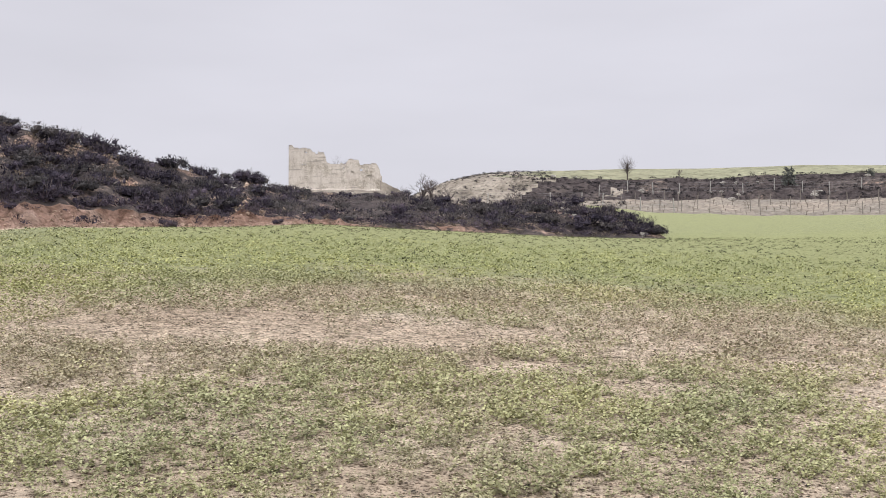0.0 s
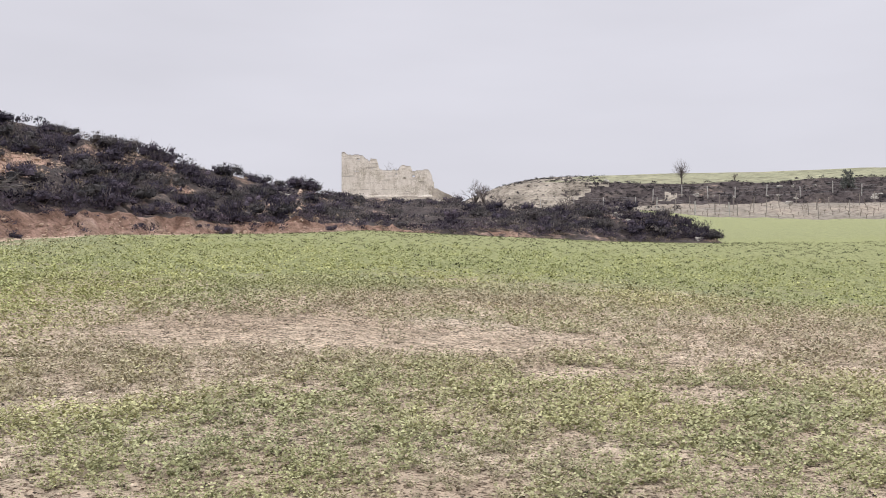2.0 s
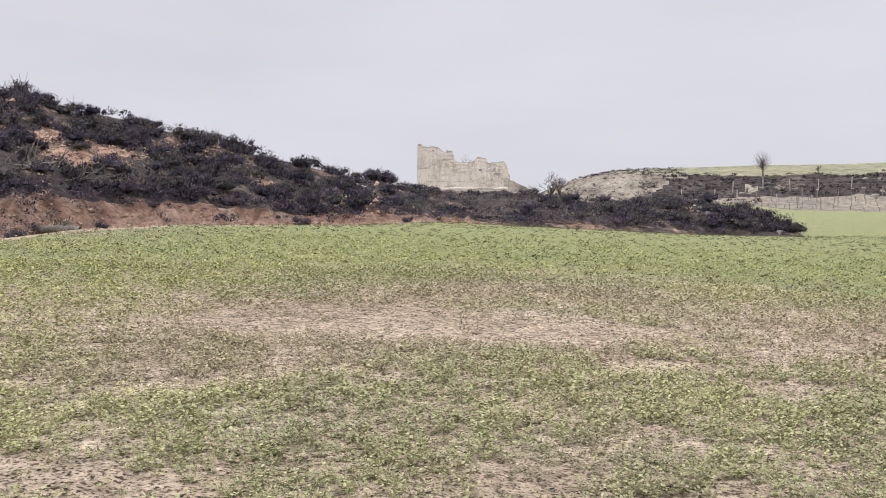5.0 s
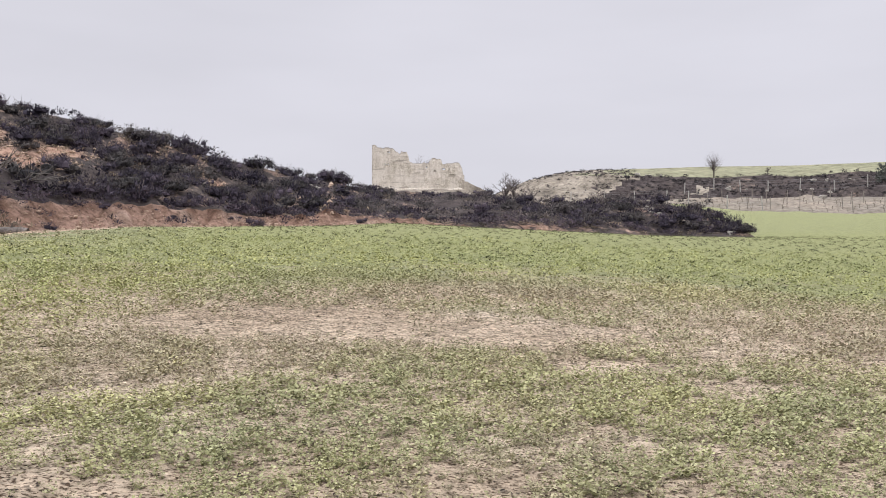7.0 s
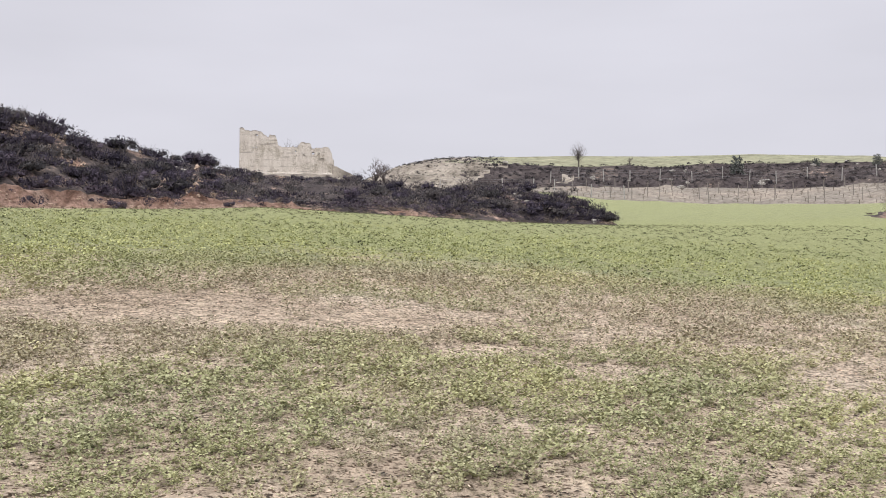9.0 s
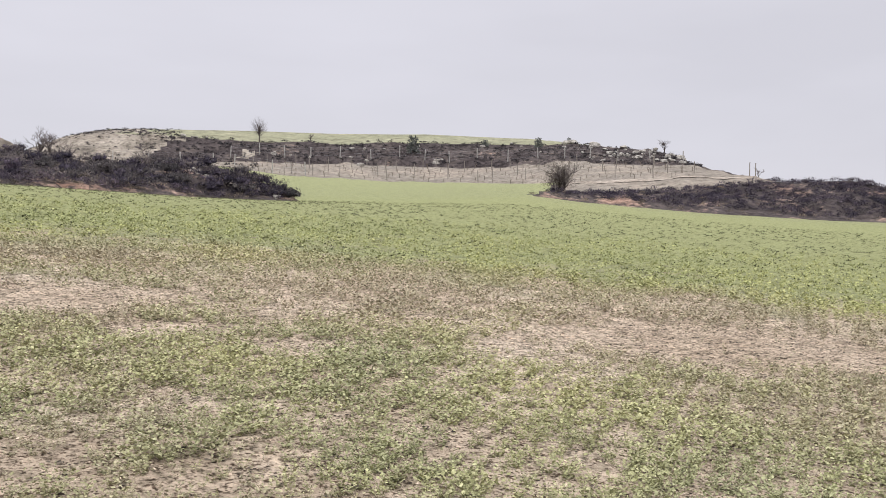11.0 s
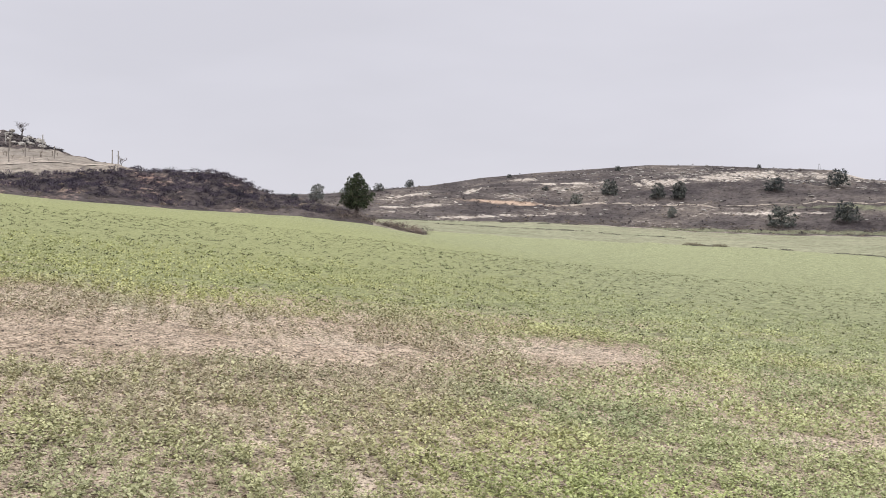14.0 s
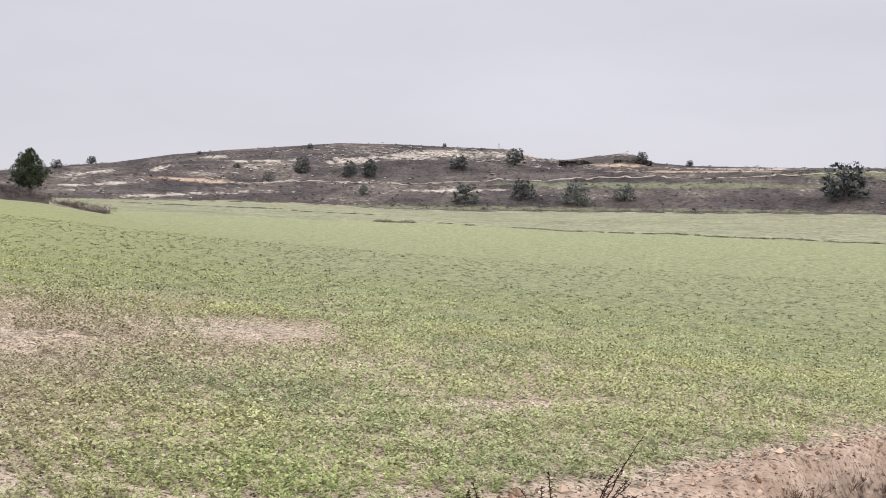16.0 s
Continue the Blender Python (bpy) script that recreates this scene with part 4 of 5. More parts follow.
# ---- trees ----
def branching(seed, height, trunk_r, spread, depth=4, first=0.3, sides=5, thin=0.006):
    """Trunk and limbs of a leafless tree: two lists of tubes."""
    rng = np.random.default_rng(seed)
    trunk, limbs = [], []

    def grow(p, d, length, r, level):
        pts, rad = [p], [r]
        n = 4
        for i in range(n):
            d = d + rng.normal(0, 0.14, 3) + np.array([0, 0, 0.05])
            d = d / np.linalg.norm(d)
            p = p + d * length / n
            pts.append(p)
            rad.append(r * (1 - 0.55 * (i + 1) / n))
        (trunk if level == 0 else limbs).append(tube(pts, rad, sides if level < 2 else 3))
        if level < depth:
            for _ in range(rng.integers(3, 5 if depth > 4 else 6)):
                i = rng.integers(1 if level else 2, n + 1)
                a = rng.uniform(0, 2 * math.pi)
                out = np.array([math.cos(a), math.sin(a), 0]) * spread + d * 0.75 + np.array([0, 0, 0.15])
                grow(pts[i], out / np.linalg.norm(out), length * rng.uniform(0.55, 0.8), max(rad[i] * 0.6, thin), level + 1)

    grow(np.zeros(3), np.array([0, 0, 1.0]), height * first, trunk_r, 0)
    t, l = join(trunk), join(limbs)
    s = height / max(l[0][:, 2].max(), 0.1)
    return (t[0] * s, t[1]), (l[0] * s, l[1])


def bare_tree(at, height, seed, label, spread=0.75, depth=4, trunk_r=0.07, first=0.35, extra=None):
    ob = thing("bare_tree", at, label, "tree")
    t, l = branching(seed, height, trunk_r, spread, depth, first, 5, 0.011 if at[1] > 130 else 0.005)
    part("trunk", t, M_BARK, ob, "", True)
    part("crown", l, M_TWIG, ob, "fine leafless twigs")
    if extra:
        part("undergrowth", extra, M_SHRUB, ob, "dark shrub round the foot")
    return ob


def round_tree(at, height, seed, label):
    """A leafless tree whose fine twigs fill a rounded crown."""
    ob = thing("bare_tree", at, label, "tree")
    rng = np.random.default_rng(seed)
    part("trunk", tube([(0, 0, -0.2), (0.04, 0.02, height * 0.3), (0, 0, height * 0.62)], [0.11, 0.08, 0.035], 6), M_BARK, ob, "", True)
    twigs = []
    for k in range(150):
        d = rng.normal(size=3)
        d *= rng.uniform(0.55, 1.0) / np.linalg.norm(d)
        tip = np.array([0, 0, height * 0.62]) + d * np.array([height * 0.40, height * 0.40, height * 0.38])
        root = np.array([0, 0, height * (0.2 + 0.35 * rng.random())])
        knee = root * 0.45 + tip * 0.55 + rng.normal(0, 0.06, 3) * height * 0.5 * np.array([1, 1, 0.4])
        twigs.append(tube([root, knee, tip], [0.015, 0.010, 0.005], 3))
    part("crown", join(twigs), M_TWIG, ob, "fine leafless twigs")
    return ob


round_tree(stand(10.13, 152.5, 0.1), 4.0, 11, "leafless grey tree at the edge of the plateau field")
bare_tree(stand(12.9, 153, 0.1), 1.5, 12, "small leafless bush at the edge of the plateau field", 0.9, 3, 0.03, 0.2)
bare_tree(stand(-1.15, 83, 0.3), 2.6, 13, "leafless many-stemmed tree rising from dark shrubs", 0.85, 4, 0.09, 0.25)
bare_tree(stand(-0.55, 82, 0.3), 2.0, 14, "leafless many-stemmed tree rising from dark shrubs", 0.95, 4, 0.07, 0.2)
bare_tree(stand(0.5, 80, 0.1), 1.7, 15, "low leafless tree rising from dark shrubs", 0.95, 3, 0.05, 0.25)
bare_tree(stand(-2.4, 98, 0.1), 1.5, 16, "thin leafless bush beside the ruin", 0.9, 3, 0.03, 0.25)
bare_tree(stand(32.2, 146, 0.1), 2.0, 17, "leafless bush on the pale rock scarp", 0.95, 4, 0.05, 0.25)
_p = pose(*ruin_at, 0, 0, ruin_turn) @ Vector((4.35, 3.2, 0.0))
bare_tree((_p.x, _p.y, float(land(_p.x, _p.y)[0]) - 0.1), 4.0, 18, "leafless tree growing inside the ruined house", 0.7, 4, 0.09, 0.4)
bare_tree(stand(37.1, 119, 0.1), 1.3, 19, "low leafless bush by the two poles", 0.95, 3, 0.03, 0.25)
for _az, _r, _h, _s in ((3.9, 66, 1.5, 20), (4.1, 67, 1.2, 21), (9.3, 65, 0.9, 22)):
    bare_tree(stand(_az, _r, 0.1), _h, _s, "thin leafless shrub among dark heath", 0.95, 3, 0.03, 0.2)


def leafless_bush():
    """The dense purple-brown bush at the corner of the field."""
    ob = thing("bush", stand(26.5, 79.5, 0.1), "dense leafless purple-brown bush at the field corner", "bush")
    stems, twigs = [], []
    rng = np.random.default_rng(31)
    for k in range(9):
        t, l = branching(300 + k, rng.uniform(2.0, 2.9), 0.04, 1.0, 3, 0.25)
        off = np.array([rng.normal(0, 0.35), rng.normal(0, 0.3), 0])
        stems.append((t[0] + off, t[1]))
        twigs.append((l[0] + off, l[1]))
    part("woody_base", join(stems), M_BARK, ob)
    part("twig_mass", join(twigs), M_TWIG, ob, "tangled purple-brown twigs")
    part("foliage", lobed_foliage(32, [(0, 0, 1.2, 1.15, 1.1), (0.6, 0, 0.8, 0.85, 0.7), (-0.6, 0, 0.9, 0.85, 0.8), (0.1, 0, 1.9, 0.75, 0.65)], 3200, 0.032, 0.8, 3.0), M_DRYBUSH, ob)


leafless_bush()


def pine_tree():
    ob = thing("pine_tree", stand(49.55, 84.5, 0.1), "dark green young pine with a broad pointed crown", "tree")
    rng = np.random.default_rng(41)
    trunk = tube([(0, 0, 0), (0.03, 0, 0.6), (0.0, 0.04, 1.5), (0.02, 0, 2.6), (0, 0, 3.5)], [0.12, 0.10, 0.085, 0.05, 0.01], 8)
    part("trunk", trunk, M_BARK, ob, "grey bark", True)
    limbs, lobes = [], []
    for k in range(90):
        z = 0.8 + 2.65 * (k / 89) ** 1.1
        w = float(np.interp(z, [0.7, 1.0, 1.4, 2.0, 2.6, 3.1, 3.4, 3.65], [0.8, 1.35, 1.5, 1.4, 1.05, 0.74, 0.44, 0.1]))
        a = k * 2.4 + rng.normal(0, 0.25)
        reach = w * rng.uniform(0.5, 0.92)
        e = np.array([math.cos(a) * reach, math.sin(a) * reach, z])
        limbs.append(tube([(0, 0, z - 0.3 * reach - 0.05), e * [0.55, 0.55, 1] - [0, 0, 0.16 * reach], e], [0.028, 0.02, 0.008], 4))
        lobes.append((*e, (0.10 + 0.11 * w) * rng.uniform(0.7, 1.2), (0.17 + 0.10 * w) * rng.uniform(0.75, 1.25)))
        if k % 2:
            lobes.append((*(e * [0.45, 0.45, 1] + rng.normal(0, 0.07, 3)), (0.12 + 0.16 * w) * rng.uniform(0.8, 1.2), 0.2 + 0.1 * w))
    lobes.append((0, 0, 3.5, 0.09, 0.2))
    part("limb_frame", join(limbs), M_BARK, ob)
    part("crown", dense_crown(42, lobes, 20000, 0.042, 1500, 0.13, 0.4), M_PINE, ob, "dense dark green needles")


pine_tree()


def juniper_kind(seed, height, width):
    rng = np.random.default_rng(seed)
    ob = new("juniper_tree")
    part("trunk", tube([(0, 0, -0.2), (0.05, 0, height * 0.3), (0, 0.05, height * 0.7)], [0.16, 0.12, 0.04], 6), M_BARK, ob)
    lobes = []
    for k in range(24):
        z = height * (0.03 + 0.8 * ((k + 0.5) / 24) ** 1.4)
        w = width * 0.40 * math.sqrt(max(0.02, 1 - ((z / height - 0.18) / 0.72) ** 2)) * rng.uniform(0.75, 1.0)
        a = 2.4 * k + rng.normal(0, 0.3)
        lobes.append((math.cos(a) * w, math.sin(a) * w, z, width * rng.uniform(0.12, 0.17), height * rng.uniform(0.10, 0.15)))
    lobes += [(0, 0, height * 0.16, width * 0.38, height * 0.26), (0, 0, height * 0.40, width * 0.34, height * 0.40)]
    crown = dense_crown(seed + 1, lobes, 3400, 0.07, 500, 0.30, 0.25)
    part("crown", crown, M_HAZE_TREE if seed == 57 else M_JUNIPER, ob, "grey-green foliage, strongly paled by haze" if seed == 57 else "dense grey-green foliage, paled by haze")
    return ob


JUNIPERS = [juniper_kind(51, 4.0, 3.4), juniper_kind(53, 4.0, 4.2), juniper_kind(55, 4.0, 2.7), juniper_kind(57, 4.0, 3.0)]
# bearing, rise of the foot, height in metres, kind
FAR_TREES = [(50.8, 2.1, 2.9, 1), (52.5, 2.36, 2.9, 1), (47.4, 1.5, 4.6, 3), (63.5, 2.1, 4.8, 0), (61.7, 1.62, 3.0, 1), (66.1, 1.95, 4.4, 0), (67.2, 1.95, 4.9, 2), (72.1, 2.4, 4.4, 1), (75.2, 2.68, 5.2, 1),
             (66.8, 0.95, 2.2, 0), (66.85, 1.15, 2.0, 1), (72.5, 0.52, 5.4, 1), (75.7, 0.85, 5.2, 1), (78.6, 0.52, 6.2, 1), (81.2, 0.75, 4.4, 1), (92.4, 0.95, 8.6, 1), (84.6, 2.62, 2.2, 1), (63.9, 3.45, 1.9, 1), (71.3, 3.62, 1.5, 0),
             (82.1, 2.95, 3.0, 1), (49.0, 1.7, 2.0, 0), (46.2, 1.45, 2.2, 1), (60.0, 2.3, 1.7, 1), (58.0, 3.0, 1.4, 1)]


def seen_distance(az, rise):
    """Distance at which the land behind the valley reaches that rise."""
    rr = np.linspace(150, 352, 500)
    p = on_land(np.full(500, az), rr)
    ang = np.degrees(np.arctan2(p[:, 2] - EYE, rr))
    ok = np.nonzero(ang >= rise)[0]
    return float(rr[ok[0]]) if len(ok) else float(rr[np.argmax(ang)])


for _i, (_az, _rise, _h, _k) in enumerate(FAR_TREES):
    _r = seen_distance(_az, _rise)
    _s = _h / 4.0
    _o = copy_thing(JUNIPERS[_k], pose(*stand(_az, _r, 0.1), 0, 0, 47 * _i) @ Matrix.Diagonal((_s * 1.2, _s * 1.2, _s * 1.0, 1)))
    tagged(_o, "rounded grey-green evergreen tree on the far heath hillside", "tree", "trees on the far hillside")
for _az, _r, _h, _k in ((18.5, 149, 2.9, 0), (25.4, 150.5, 1.7, 1), (22.5, 151, 1.3, 1), (27.1, 152.0, 1.1, 1)):
    _s = _h / 4.0
    _o = copy_thing(JUNIPERS[_k], pose(*stand(_az, _r, 0.1), 0, 0, 90 * _az) @ Matrix.Diagonal((_s * 0.85, _s * 0.85, _s, 1)))
    tagged(_o, "dark evergreen shrub on the edge of the plateau scarp", "tree", "evergreens on the scarp")
for _j in JUNIPERS:
    for _o in (*_j.children_recursive, _j):
        bpy.data.objects.remove(_o)


# ---- heath shrubs ----
def shrub_geo(seed, leaves, leaf):
    rng = np.random.default_rng(seed)
    lobes = [(0, 0, 0.32, 0.5, 0.34)]
    for k in range(7):
        a = rng.uniform(0, 2 * math.pi)
        q = rng.uniform(0.2, 0.62)
        lobes.append((math.cos(a) * q, math.sin(a) * q, rng.uniform(0.18, 0.55), rng.uniform(0.2, 0.36), rng.uniform(0.16, 0.32)))
    sprigs = lobed_foliage(seed, lobes, leaves, leaf, 0.35, 2.9)
    core = [(x, y, z, rx * 0.6, rz * 0.6) for x, y, z, rx, rz in lobes]
    if leaves < 300:
        return join([sprigs, lobed_foliage(seed + 500, core, max(6, leaves // 7), leaf * 3.2, 0.9)])
    body = [lobed_foliage(seed + 500, core, 70, 0.09, 0.6)]
    for k, (x, y, z, rx, rz) in enumerate(lobes):
        v, f = rock(seed + 31 * k, 1.0, 1.0, 3)
        body.append(((v - [0, 0, 0.4]) * [rx * 0.68, rx * 0.68, rz * 0.68] + [x, y, z], f))
    return join([sprigs] + body)


def stem_geo(seed):
    rng = np.random.default_rng(seed)
    out = []
    for k in range(6):
        a = rng.uniform(0, 2 * math.pi)
        e = np.array([math.cos(a) * 0.6, math.sin(a) * 0.6, rng.uniform(0.5, 1.05)])
        out.append(tube([(0, 0, -0.1), e * 0.5 + rng.normal(0, 0.05, 3), e], [0.02, 0.014, 0.005], 3))
    return join(out)


def heath_spots(n, seed, zones):
    """Bearings and distances on the scrub slopes, thinned where the earth is bare."""
    rng = np.random.default_rng(seed)
    A, D = [], []
    for a0, a1, lo, hi, share_of in zones:
        m = int(n * share_of * 3)
        az = rng.uniform(a0, a1, m)
        R, _ = break_lines(az)
        f = rng.random(m)
        r = np.sqrt(R[lo] ** 2 + f * (R[hi] ** 2 - R[lo] ** 2)) + 0.3
        b = bare_scrub(r * np.sin(np.radians(az)), r * np.cos(np.radians(az)))
        keep = (b < rng.uniform(0.38, 0.6, m)) & ~((az > -8.9) & (az < -2.9) & (r > 88))
        A.append(az[keep][: int(n * share_of)])
        D.append(r[keep][: int(n * share_of)])
    return np.concatenate(A), np.concatenate(D)


SHRUB_MESHES = []
for _k in range(6):
    _v, _f = shrub_geo(600 + _k, 780, 0.0255)
    SHRUB_MESHES.append((mesh_of("foliage", _v, _f, [M_SHRUB_G if _k % 3 == 2 else M_SHRUB]), mesh_of("woody_base", *stem_geo(650 + _k), [M_TWIG])))


def shrub(at, w, h, kind, turn):
    ob = new("shrub")
    ob.matrix_basis = pose(*at, 0, 0, turn) @ Matrix.Diagonal((w, w, h, 1))
    share("foliage", SHRUB_MESHES[kind][0], ob)
    share("woody_base", SHRUB_MESHES[kind][1], ob)
    return tagged(ob, "low dark green heath shrub with a mounded crown" if kind % 3 == 2 else "low dark purple-grey heath shrub with a mounded crown", "shrub", "shrubs on the field banks")


_rng = np.random.default_rng(70)
_az, _r = heath_spots(290, 71, [(-33, -9.0, 1, 2, 0.72), (-9.0, 12.0, 1, 2, 0.28)])
for _i in range(len(_az)):
    _w = _rng.uniform(0.6, 1.15)
    shrub(stand(_az[_i], _r[_i], 0.08), _w, _w * _rng.uniform(0.75, 1.15), int(_rng.integers(0, 6)), _rng.uniform(0, 360))

_tmpl = [shrub_geo(700 + _k, 84, 0.05) for _k in range(5)]


def shrub_stuff(name, spots, lo, hi, seed, label, material, squash=0.95, templates=None):
    rng = np.random.default_rng(seed)
    az, r = spots
    P = on_land(az, r)
    P[:, 2] -= 0.07
    w = rng.uniform(lo, hi, len(az))
    V, F, owner = scattered(templates or _tmpl, P, np.stack([w, w * rng.uniform(0.7, 1.15, len(az)) * squash], 1), seed)
    me = mesh_of(name, V, F, [material])
    give(me, "shade", rng.uniform(-1, 1, len(az))[owner])
    return tagged(new(name, me), label, "shrubs", kind="stuff")


shrub_stuff("heath", heath_spots(440, 72, [(-33, -8.8, 1, 2, 0.5), (-8.8, 12.1, 1, 2, 0.5)]), 0.5, 1.0, 73, "dense dark heath shrubs covering the field bank", M_SHRUB)
shrub_stuff("heath", heath_spots(350, 82, [(-33, -8.8, 1, 2, 0.4), (-8.8, 12.1, 1, 2, 0.6)]), 0.45, 0.9, 83, "mixed dark green heath covering the field bank", M_SHRUB_G)
shrub_stuff("heath", heath_spots(260, 84, [(-33, -8.8, 1, 2, 0.4), (-8.8, 12.1, 1, 2, 0.4), (25, 52, 1, 2, 0.35)]), 0.25, 0.55, 85, "dry brown bushes among dark heath", M_DRYBUSH)
shrub_stuff("heath", heath_spots(1500, 74, [(26.0, 33, 1, 2, 0.20), (33, 44, 1, 2, 0.56), (44, 49.3, 1, 2, 0.11)]), 0.3, 0.72, 75, "dense dark heath shrubs covering the scrub mound", M_SHRUB)
shrub_stuff("heath", heath_spots(420, 86, [(26.0, 44, 1, 2, 0.6), (44, 50, 1, 2, 0.25)]), 0.25, 0.6, 87, "mixed dark green heath covering the scrub mound", M_SHRUB_G)
shrub_stuff("heath", heath_spots(110, 76, [(-6.5, 12.0, 0, 1, 0.6), (25.5, 52.5, 0, 1, 0.4)]), 0.25, 0.5, 77, "low dry bushes along the edge of the crop field", M_DRYBUSH)
_far_t = [shrub_geo(800 + _k, 30, 0.10) for _k in range(4)]
shrub_stuff("heath", heath_spots(1900, 78, [(3.8, 34.2, 5, 6, 0.9), (-2.5, 6, 5, 7, 0.10)]), 0.28, 0.66, 79, "dark shrubs covering the scarp under the plateau", M_SHRUB_FAR, 0.7, _far_t)
shrub_stuff("heath", heath_spots(1600, 80, [(44, 99, 4, 5, 0.42), (44, 99, 5, 6, 0.26), (44, 99, 6, 7, 0.32)]), 0.35, 0.95, 81, "heath shrubs dotting the far hillside", M_SHRUB_FAR, 0.8, _far_t)
shrub_stuff("heath", heath_spots(600, 88, [(44, 99, 4, 5, 0.42), (44, 99, 5, 6, 0.26), (44, 99, 6, 7, 0.32)]), 0.3, 0.8, 89, "dry brown bushes dotting the far hillside", M_DRYBUSH, 0.8, _far_t)


# ---- dead wood and rocks on the banks ----
def dead_branches(az, r, seed, n, label, reach=1.5):
    ob = thing("dead_branch_pile", stand(az, r, 0.0), label, "dead wood")
    rng = np.random.default_rng(seed)
    for k in range(n):
        a = rng.uniform(0, 2 * math.pi)
        p, d = np.array([rng.normal(0, 0.7), rng.normal(0, 0.25), 0.25 + rng.uniform(0, 0.25)]), np.array([math.cos(a), 0.4 * math.sin(a), rng.uniform(0.0, 0.45)])
        pts = [p]
        for i in range(6):
            d = d + rng.normal(0, 0.25, 3)
            d /= np.linalg.norm(d)
            p = p + d * reach / 6
            pts.append(p)
        tubes = [tube(pts, np.linspace(0.045, 0.012, 7), 5)]
        for q in (2, 3, 4):
            e = d + rng.normal(0, 0.6, 3)
            tubes.append(tube([pts[q], pts[q] + e * 0.25, pts[q] + e * 0.45 + rng.normal(0, 0.05, 3)], [0.02, 0.014, 0.006], 4))
        part("branch", join(tubes), M_DEAD, ob)


dead_branches(-29.0, 38.4, 91, 11, "tangle of bleached dead branches on the red bank", 0.75)
dead_branches(-26.4, 39.2, 92, 8, "tangle of bleached dead branches on the red bank", 0.65)
_log = thing("log", stand(-27.2, 34.6, 0.0), "grey weathered log lying at the foot of the bank", "log", turn=-8)
part("stem", tube([(-0.75, 0, 0.1), (-0.2, 0.03, 0.11), (0.3, 0, 0.12), (0.75, 0.05, 0.1)], [0.10, 0.115, 0.11, 0.09], 9), M_DEAD, _log, "", True)
part("branch_stub", tube([(0.2, 0, 0.15), (0.3, -0.08, 0.32)], [0.04, 0.025], 6), M_DEAD, _log)
for _az, _r, _w in ((-29.3, 33.3, 0.75), (-28.4, 35.0, 0.6), (-25.0, 37.0, 0.45), (-14.6, 44.6, 0.75), (-22.5, 40, 0.4), (-9.0, 49.0, 0.5), (-19.0, 42.3, 0.35)):
    shrub(stand(_az, _r, 0.05), _w, _w * 0.75, 1, 40 * _r)

shrub_stuff("heath", (np.array([-27.6, -27.1, -26.7, -27.4, -28.6, -29.4]), np.array([34.9, 35.3, 35.6, 35.9, 34.4, 34.6])), 0.55, 0.9, 94, "dry grey-brown bushes standing against the red bank", M_DRYBUSH)
_ba = _rng.uniform(-33, -7.5, 900)
_bf, _bt = np.interp(_ba, [q[0] for q in FOOT], [q[1] for q in FOOT]), np.interp(_ba, [q[0] for q in BANK], [q[1] for q in BANK])
_P = on_land(_ba, _bf + (_bt - _bf) * _rng.beta(1.0, 2.0, 900) * 1.2 - 0.35)
_V, _F, _ = scattered([rock(940 + _k2, 0.5, 0.7, 3) for _k2 in range(4)], _P, _rng.gamma(2.0, 0.03, 900) + 0.03, 104)
tagged(new("clods", mesh_of("clods", _V, _F, [M_CLOD])), "fallen reddish clods along the foot of the bank", "clods", kind="stuff")
ROCKS = [mesh_of("boulder", *rock(900 + _k, 0.5, 0.65, 6), [M_ROCK]) for _k in range(6)]


def boulder(az, r, size, k, label, group, sink=0.05, wide=1.0):
    ob = new("boulder", ROCKS[k % 6])
    ob.matrix_basis = pose(*stand(az, r, sink * size), 0, 0, 61 * k) @ Matrix.Diagonal((size * wide, size, size, 1))
    return tagged(ob, label, "rock", group)


shrub_stuff("heath", heath_spots(420, 105, [(-9.5, 5.0, 1, 2, 1.0)]), 0.35, 0.8, 106, "dark heath shrubs on the slope under the ruin", M_SHRUB_G)
# a fringe of shrubs hanging over the top of the bank
_fr = _rng.uniform(-33, 12, 260)
shrub_stuff("heath", (_fr, np.interp(_fr, [q[0] for q in BANK], [q[1] for q in BANK]) + _rng.uniform(-0.25, 0.8, 260)), 0.35, 0.75, 93, "dark heath shrubs fringing the top of the bank", M_SHRUB)
_hz = heath_spots(480, 98, [(-2.0, 10.0, 3, 5, 0.6), (-1.0, 6.0, 5, 7, 0.4)])
shrub_stuff("heath", _hz, 0.3, 0.65, 103, "dark shrubs dotting the pale hill behind the ridge", M_SHRUB_FAR, 0.7, _far_t)
_k = 0
for _az, _r, _n, _sp, _sz in ((7.0, 64.2, 9, 0.35, 0.55), (11.05, 62.0, 3, 0.12, 0.55), (-12.0, 58, 6, 0.5, 0.45), (9.3, 64, 2, 0.1, 0.3), (7.0, 153, 5, 0.5, 0.9)):
    for _i in range(_n):
        _k += 1
        boulder(_az + _rng.normal(0, _sp), _r + _rng.normal(0, 0.35), _sz * _rng.uniform(0.5, 1.3), _k, "pale limestone boulder bedded in the scrub bank", "boulders on the banks")
for _i in range(70):
    _k += 1
    _az = _rng.uniform(28.2, 34.0) if _i < 52 else _rng.uniform(9.5, 28)
    _f = _rng.uniform(0.15, 1.0)
    _R, _ = break_lines(np.array([_az]))
    boulder(_az, float(_R[5][0] + _f * (_R[6][0] - _R[5][0])), _rng.uniform(0.4, 1.2) if _i < 52 else _rng.uniform(0.4, 0.9), _k, "pale limestone block on the plateau scarp", "rocks on the scarp", 0.1, 1.4)
